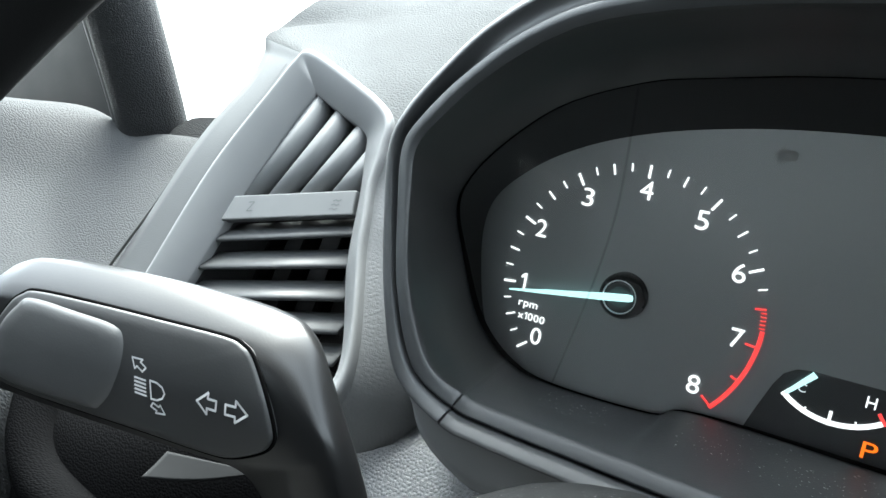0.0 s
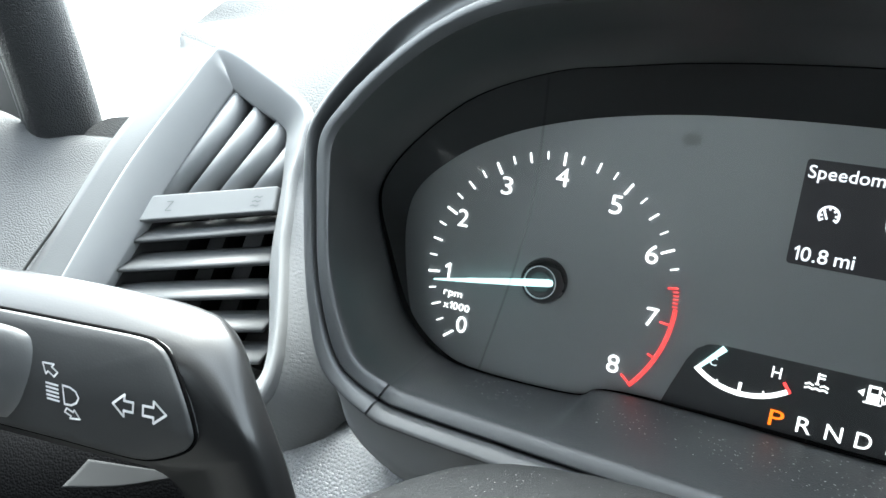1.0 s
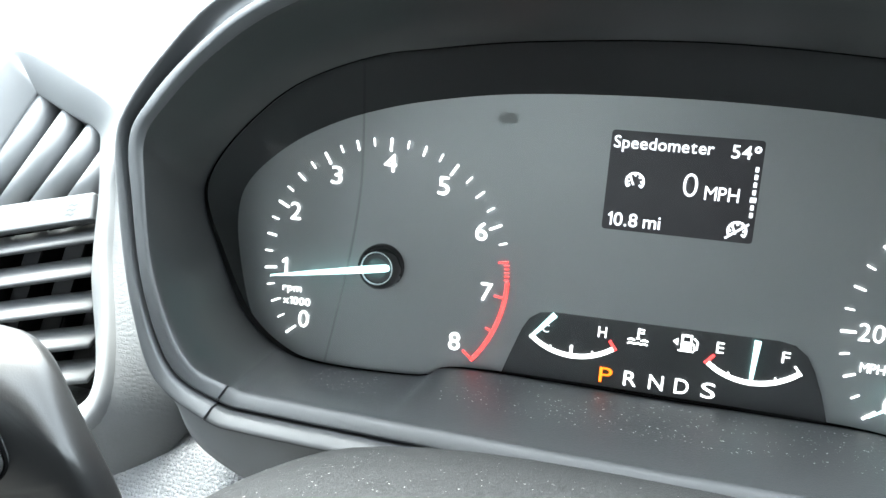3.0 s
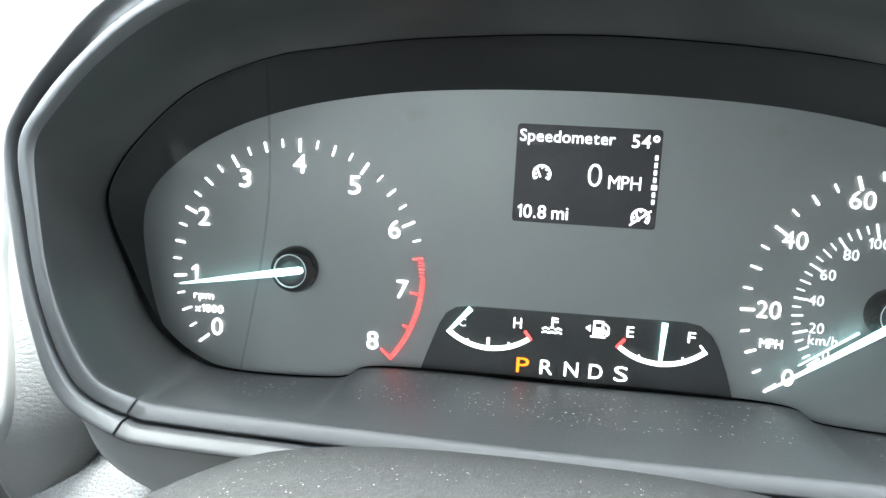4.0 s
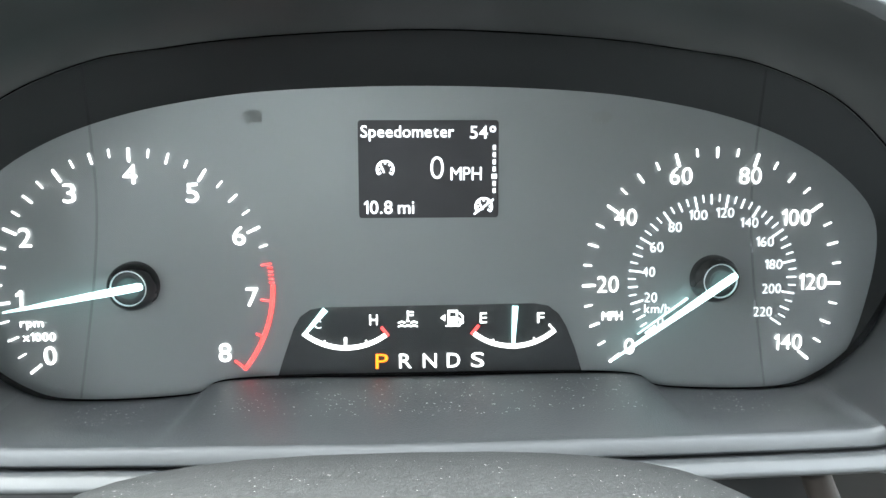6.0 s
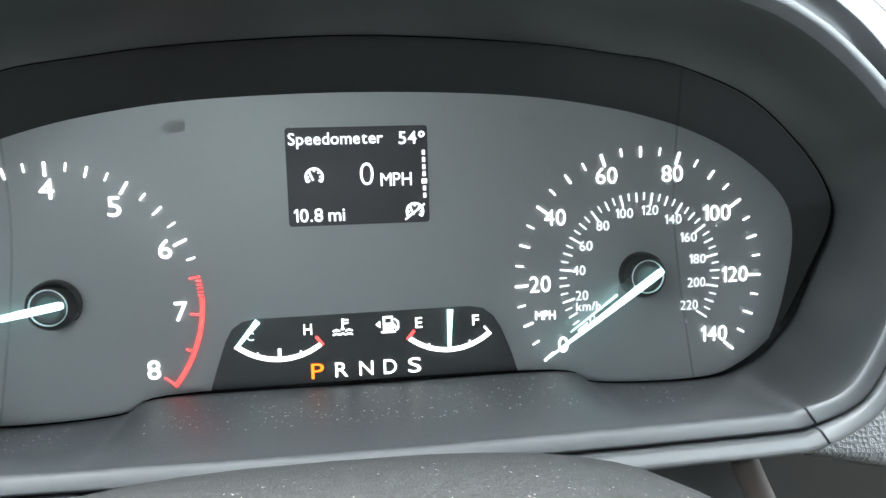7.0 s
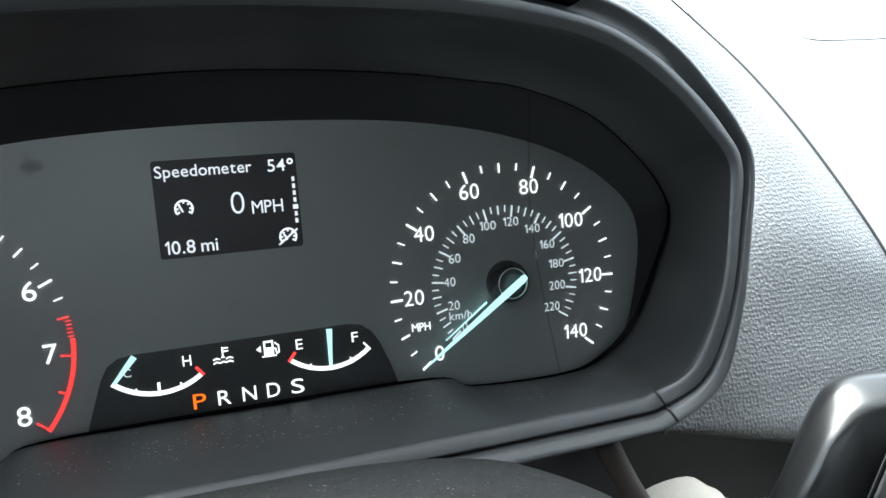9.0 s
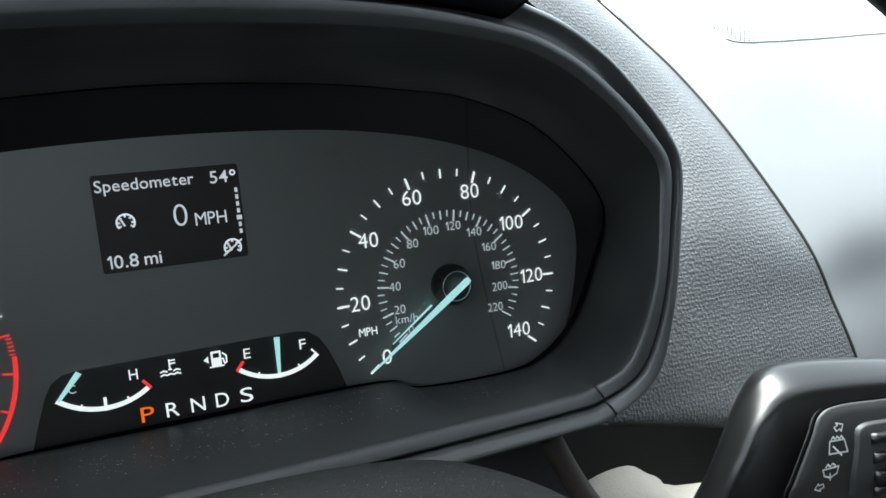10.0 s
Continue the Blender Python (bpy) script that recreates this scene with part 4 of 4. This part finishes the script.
part("edge_strip", tube([Vector(p) / 1000 for p in ((-318, 52, -20), (-319, 45, 12), (-325, 20, 77), (-323, -10, 131), (-305, -130, 330), (-285, -260, 520))], 0.0052, 12, 40), EDGING, pillar, "smooth grey edge of the pillar trim")
part("foot", patch([[(-285, 52, 18), (-268, 50, 26), (-240, 46, 30)], [(-285, 40, 4), (-268, 40, 6), (-240, 36, 10)]], 8, 8), PILLAR, pillar)
sail = thing("sail_panel", "black window corner panel beside the pillar", "trim panel")
part("panel", patch([[(-620, 100, -10), (-520, 92, 0), (-420, 88, 2), (-335, 86, -5)], [(-620, 95, 60), (-520, 88, 60), (-425, 84, 40), (-360, 84, 36)], [(-600, 92, 150), (-520, 84, 140), (-435, 80, 84), (-378, 80, 88)]], 16, 16, 0.004), CORNER, sail)

part("seal", tube([Vector(p) / 1000 for p in ((-600, 89, 146), (-520, 81, 137), (-435, 77, 82), (-380, 77, 86))], 0.004, 8, 24), RUBBER, sail, "black rubber seal")

# ---- steering column, stalks, wheel ----
column = thing("steering_column", "dusty black steering column with leather wheel below the instruments", "steering column")
COL_X, COL_TOP = 83.7, -11.4


def shroud_point(f, a):
    """f along the column from the bezel to the driver, a round it from the left (0) to the right (180)."""
    y = -77 - 150 * f
    e = math.sin(min(1.0, (f + 0.02) / 0.337) * math.pi / 2)
    w, h = 89 + 16.6 * e, 60 * (0.753 + 0.247 * e)
    c, s = math.cos(radians(a)), math.sin(radians(a))
    x = -w * math.copysign(abs(c) ** 0.746, c)
    z = COL_TOP - 60 + h * max(s, 0.0) ** 0.52 - 47 * f
    return Vector((COL_X + x, y, z)) / 1000


part("upper_shell", loft([[shroud_point(f, 7.5 * k) for k in range(25)] for f in (0, 0.015, 0.03, 0.06, 0.1, 0.14, 0.2, 0.26, 0.32, 0.4, 0.6, 0.8, 1.0)], closed=False), COLUMN, column, "dusty black upper shell, darkened for the shade on it")


def stalk(name, label, mid, outline, slope, y0, x0, panel, thick):
    """A column stalk: a paddle facing the driver, bent down into the column."""
    def at(x, z, off):
        return Vector((x, y0 + slope * (x - x0) - off + 0.011 * (z - mid) ** 2 * min(1.0, 14 / max(1.0, abs(z - mid))), z)) / 1000
    ob = thing(name, label, "column stalk")
    c = (sum(p[0] for p in panel) / len(panel), sum(p[1] for p in panel) / len(panel))

    def loop(pts, off, grow, drop=0.0, n=140, c=c, side=0.0):
        return spline([at(x + (x - c[0]) * (grow + side), z + (z - c[1]) * grow - drop * min(1.0, max(0.0, (z + 34) / 22)), off) for x, z in pts], n, True)
    part("shell", loft([loop(outline, -thick, -0.06, side=-0.12), loop(outline, -thick * 0.8, -0.01, side=-0.09), loop(outline, -9.5, 0.0, side=-0.03), loop(outline, -7.8, -0.003, 0.9, side=-0.01), loop(outline, -2.2, -0.012, 5.2), loop(outline, -0.7, -0.03, 7.2), loop(outline, 0, -0.05, 8.8)], True, (True, True)), STALK, ob, "satin black stalk shell")
    return ob, at, loop


BODY = [(-137, -30), (-136, -19), (-131.6, -10.1), (-126.8, -7.1), (-120.5, -6.0), (-104.6, -5.3), (-84.1, -5.2), (-64.4, -5.9), (-54.6, -7.0), (-48.6, -8.7), (-42.8, -13.2), (-37, -21.6), (-32.1, -31.6), (-28.5, -43), (-25, -55), (-20, -72), (-12, -92), (-33, -95), (-41, -70), (-46, -56), (-51, -48.2), (-57, -45.6), (-66, -45.2), (-88, -44.2), (-117, -42.4), (-134, -40)]
FACE_L = [(-124, -31), (-122, -22.7), (-119, -16.2), (-116.4, -13.4), (-112.8, -12), (-97.7, -11.6), (-78.1, -11.7), (-62.1, -11.9), (-57.2, -12.9), (-53.7, -15.5), (-48.7, -23.9), (-46.2, -31.4), (-46.6, -35), (-49.6, -38.4), (-57.1, -42), (-64.7, -42.5), (-80.2, -41.5), (-100.4, -40.4), (-118, -39), (-123, -36.5)]
lever, at, loop = stalk("turn_signal_stalk", "black turn signal stalk with pale headlamp and arrow marks", -25.5, BODY, 0.30, -110.5, -45, FACE_L, 17)
part("panel", loft([loop(FACE_L, -1.0, 0.0), loop(FACE_L, 0.9, -0.005)] + [loop(FACE_L, 1.3, -g) for g in (0.03, 0.2, 0.4, 0.6, 0.8, 0.99)], True, (False, True)), PAD, lever, "matt black printed panel")
part("panel_gap", tube([Vector(p) for p in loop(FACE_L, 0.15, 0.004, n=48)], 0.0005, 6, 96, True), SAIL, lever, "dark gap round the panel")
KEY = [(-121.5, -30), (-119.7, -22), (-116.1, -15.9), (-112.9, -13.6), (-100.4, -14.2), (-89.1, -15.3), (-85.8, -18.5), (-85.6, -24.9), (-87.9, -32.1), (-91.4, -37.1), (-94.7, -38.6), (-109.1, -38.3), (-119, -37), (-121, -34.5)]
part("push_pad", loft([loop(KEY, 1.0, 0.0), loop(KEY, 1.9, -0.03, c=(-104, -25))] + [loop(KEY, 2.6, -g, c=(-104, -25)) for g in (0.12, 0.3, 0.5, 0.7, 0.95)], True, (False, True)), KEYPAD, lever, "raised push pad")


def printed(name, lines, width, place, off, parent):
    bm = bmesh.new()
    for line in lines:
        for (ax, az), (bx, bz) in zip(line, line[1:]):
            a, b = place(ax, az, off), place(bx, bz, off)
            d = (b - a).normalized()
            s = d.cross(Vector((0, -1, 0))).normalized() * width / 2000
            e = d * width / 4000
            bm.faces.new([bm.verts.new(p) for p in (a - s - e, b - s + e, b + s + e, a + s - e)])
    return part(name, bm, PRINT, parent, smooth=False)


def arrow(x, z, length, half, turn):
    """An outlined arrow with its tail at (x, z), pointing along turn (degrees from the right)."""
    c, s = math.cos(radians(turn)), math.sin(radians(turn))
    pts = [(0, half * 0.45), (length * 0.45, half * 0.45), (length * 0.45, half), (length, 0), (length * 0.45, -half), (length * 0.45, -half * 0.45), (0, -half * 0.45), (0, half * 0.45)]
    return [(x + u * c - v * s, z + u * s + v * c) for u, v in pts]


def shrunk(lines, f, c, dx=0.0, dz=0.0):
    """Lines scaled by f about c, then moved."""
    return [[(c[0] + (x - c[0]) * f + dx, c[1] + (z - c[1]) * f + dz) for x, z in line] for line in lines]


printed("arrow_mark", [arrow(-60.0, -28.4, 4.9, 2.8, 178)], 0.62, at, 1.5, lever)
printed("arrow_mark", [arrow(-57.6, -28.6, 5.6, 2.8, 0)], 0.62, at, 1.5, lever)
BEAM = (-79.3, -27.5)
printed("beam_mark", shrunk([[(-79.2, -24.6), (-77.0, -24.8), (-75.2, -25.8), (-74.3, -27.6), (-75.0, -29.3), (-76.6, -30.3), (-78.6, -30.3), (-79.2, -24.6)]] + [[(-84.2 + 0.1 * k, -24.7 - 1.2 * k), (-80.6 + 0.1 * k, -25.0 - 1.2 * k)] for k in range(5)], 0.82, BEAM, 1.9, -1.2), 0.5, at, 1.5, lever)
printed("arrow_mark", shrunk([arrow(-80.6, -22.8, 4.5, 1.65, 146)], 0.95, BEAM, 1.4, -1.0), 0.45, at, 1.5, lever)
printed("arrow_mark", shrunk([arrow(-78.4, -32.0, 4.5, 1.65, -28)], 0.85, BEAM, 1.9, -1.2), 0.45, at, 1.5, lever)

BODY_R = [(312, -27), (316, -45), (306, -68), (268, -74), (250, -86), (238, -112), (203, -108), (214, -74), (223, -54), (228, -43.5), (233.5, -35), (240, -27.5), (245, -24), (251, -22.4), (260, -22.2), (272, -23), (292, -25)]
FACE_R = [(308, -33), (310, -60), (262, -64), (244, -62), (241.6, -56), (243, -51), (248.2, -39.3), (251.6, -33.7), (257.3, -31.6), (270, -31.5), (290, -32)]
wiper, at, loop = stalk("wiper_stalk", "black wiper stalk with pale wiper marks and ribbed knob", -46, BODY_R, -0.28, -101, 240, FACE_R, 17)
part("panel", loft([loop(FACE_R, -1.0, 0.0), loop(FACE_R, 0.9, -0.005)] + [loop(FACE_R, 1.3, -g) for g in (0.03, 0.2, 0.4, 0.6, 0.8, 0.99)], True, (False, True)), PAD, wiper, "matt black printed panel")
part("panel_gap", tube([Vector(p) for p in loop(FACE_R, 0.15, 0.004, n=48)], 0.0005, 6, 96, True), SAIL, wiper, "dark gap round the panel")
KNOB = [(308, -37), (308, -59), (264, -60), (258.5, -55), (259.4, -43.4), (261.2, -37.6), (270, -36.6), (290, -36.8)]
knob = part("twist_knob", loft([loop(KNOB, 1.0, 0.0), loop(KNOB, 2.4, -0.02), loop(KNOB, 2.8, -0.08)], True, (False, True)), PAD, wiper, "ribbed twist knob")
for z in (-41, -46.5, -52, -57):
    part("rib", tube([at(263 - 0.1 * (z + 41), z, 2.6), at(285, z, 2.6), at(304, z, 2.6)], 0.0017, 8, 12), STALK, knob)
printed("rear_wiper_mark", shrunk([[(252.0, -40.4), (257.2, -40.2), (258.0, -44.6), (251.4, -44.8), (252.0, -40.4)], [(252.6, -39.9), (253.4, -38.9), (254.0, -39.9), (254.8, -38.9), (255.5, -39.9), (256.3, -38.9), (256.9, -39.9)], [(253.0, -42.2), (255.8, -45.6)]], 0.8, (254.7, -42)), 0.5, at, 1.5, wiper)
printed("washer_mark", shrunk([[(249.6, -48.4), (255.2, -47.6), (254.6, -50.2), (252.4, -51.6), (250.2, -50.8), (249.6, -48.4)], [(250.6, -47.6), (251.3, -46.6), (252.2, -47.4), (253.0, -46.4), (254.0, -47.2)], [(252.2, -50.0), (252.4, -52.6)]], 0.8, (252.4, -49.5)), 0.5, at, 1.5, wiper)
printed("arrow_mark", [arrow(254.6, -37.6, 2.6, 1.3, 25)], 0.42, at, 1.5, wiper)
printed("arrow_mark", [arrow(250.6, -53.4, 2.6, 1.3, 200)], 0.42, at, 1.5, wiper)

WC = Vector((0.083, -0.202, -0.030))
WY = Vector((0, math.sin(radians(25)), math.cos(radians(25))))
ring = [WC + Vector((1, 0, 0)) * 0.190 * math.sin(a) + WY * 0.190 * math.cos(a) for a in [2 * math.pi * k / 24 for k in range(24)]]
wheel = part("steering_wheel", tube(ring, 0.0135, 16, 120, True), RIM, column, "thick black leather wheel rim")
part("lower_spoke", tube([WC - WY * 0.178, WC - WY * 0.13 + Vector((0, 0.02, 0)), Vector((0.080, -0.20, -0.10))], 0.012, 10, 16), RIM, wheel)

# ---- dust flakes on the tray and the column ----
rng = random.Random(5)


def flakes(name, place, count, size, mat, parent_label):
    bm = bmesh.new()
    for _ in range(count):
        p, n = place()
        r = size * (0.25 + 0.75 * rng.random() ** 2.5)
        u = n.orthogonal().normalized()
        v = n.cross(u)
        k = rng.randint(3, 5)
        ph = rng.random() * 6
        st = 0.5 + rng.random()
        bm.faces.new([bm.verts.new(p + n * 0.0001 + u * r * st * math.cos(ph + 2 * math.pi * i / k) + v * r / st * math.sin(ph + 2 * math.pi * i / k)) for i in range(k)])
    ob = part(name, bm, mat, None, smooth=False)
    return tagged(ob, parent_label, "dust", kind="stuff")


def tray_place():
    f = 0.06 + 0.84 * rng.random()
    row = [lp[i % NS].lerp(rp[i % NS], f) for i in range(-JOINT + 4, JOINT - 3)]
    x = MID + rng.uniform(-0.108, 0.108)
    if f < 0.6 and 0.064 < abs(x - MID) < 0.084:      # the lens steps down here
        return tray_place()
    for a, b in zip(row, row[1:]):
        if min(a.x, b.x) <= x < max(a.x, b.x) and (b - a).length < 1.25 * abs(b.x - a.x):
            return a.lerp(b, (x - a.x) / (b.x - a.x)), Vector((0, -0.1, 1)).normalized()
    return tray_place()


def column_place():
    f, a = 0.04 + 0.5 * rng.random(), 40 + 100 * rng.random()
    p = shroud_point(f, a)
    n = (shroud_point(f, a + 1) - p).cross(shroud_point(f + 0.01, a) - p).normalized()
    return p, n if n.z > 0 else -n


flakes("tray_dust", tray_place, 1400, 0.00036, DUST, "fine pale dust flakes on the black tray")
flakes("column_dust", column_place, 1500, 0.00022, FINE_DUST, "fine pale dust flakes on the column shroud")

# ---- the rest of the cabin and outside ----
# unseen walls, added; roof edge, door height and rear opening shape the light
cabin = thing("cabin_shell", "plain unseen cabin shell that closes the car and shapes its light", "cabin", kind="structure")
part("roof_lining", box(-0.60, 1.19, -2.2, -0.54, 0.56, 0.60), LINING, cabin, "unseen pale roof lining, cut short to let light in", smooth=False)
part("rear_wall", box(-0.60, 1.19, -2.24, -2.2, -0.75, 0.0), CABIN, cabin, "unseen dark rear wall below an opening that lights the dials", smooth=False)
part("rear_header", box(-0.60, 1.19, -2.24, -2.2, 0.26, 0.56), CABIN, cabin, smooth=False)
# these two narrow the rear opening to place its reflection on the dials
part("rear_light_block", box(-0.60, -0.58, -2.24, -2.2, 0.0, 0.26), CABIN, cabin, smooth=False)
part("rear_light_block", box(0.08, 1.19, -2.24, -2.2, 0.0, 0.26), CABIN, cabin, smooth=False)
part("floor_pan", box(-0.60, 1.19, -2.2, 0.60, -0.79, -0.75), CABIN, cabin, smooth=False)
part("door_lower", box(-0.60, -0.56, -2.2, -0.05, -0.75, 0.13), CABIN, cabin, smooth=False)
part("door_lower", box(-0.60, -0.56, -0.05, 0.65, -0.75, -0.01), CABIN, cabin, smooth=False)
part("door_lower", box(1.15, 1.19, -2.2, 0.65, -0.75, 0.12), CABIN, cabin, smooth=False)
part("bulkhead", box(-0.60, 1.19, 0.60, 0.64, -0.75, 0.14), CABIN, cabin, smooth=False)
part("side_pillar", box(-0.60, -0.56, -2.2, -0.95, 0.13, 0.56), CABIN, cabin, smooth=False)
part("side_pillar", box(1.15, 1.19, -2.2, -0.95, 0.12, 0.56), CABIN, cabin, smooth=False)
ground = part("ground", box(-300, 300, -300, 300, -0.3, 0.0), ROAD, None, smooth=False)
ground.matrix_world = Matrix.Identity(4)
tagged(ground, "pale concrete ground around the car", "ground", kind="structure")
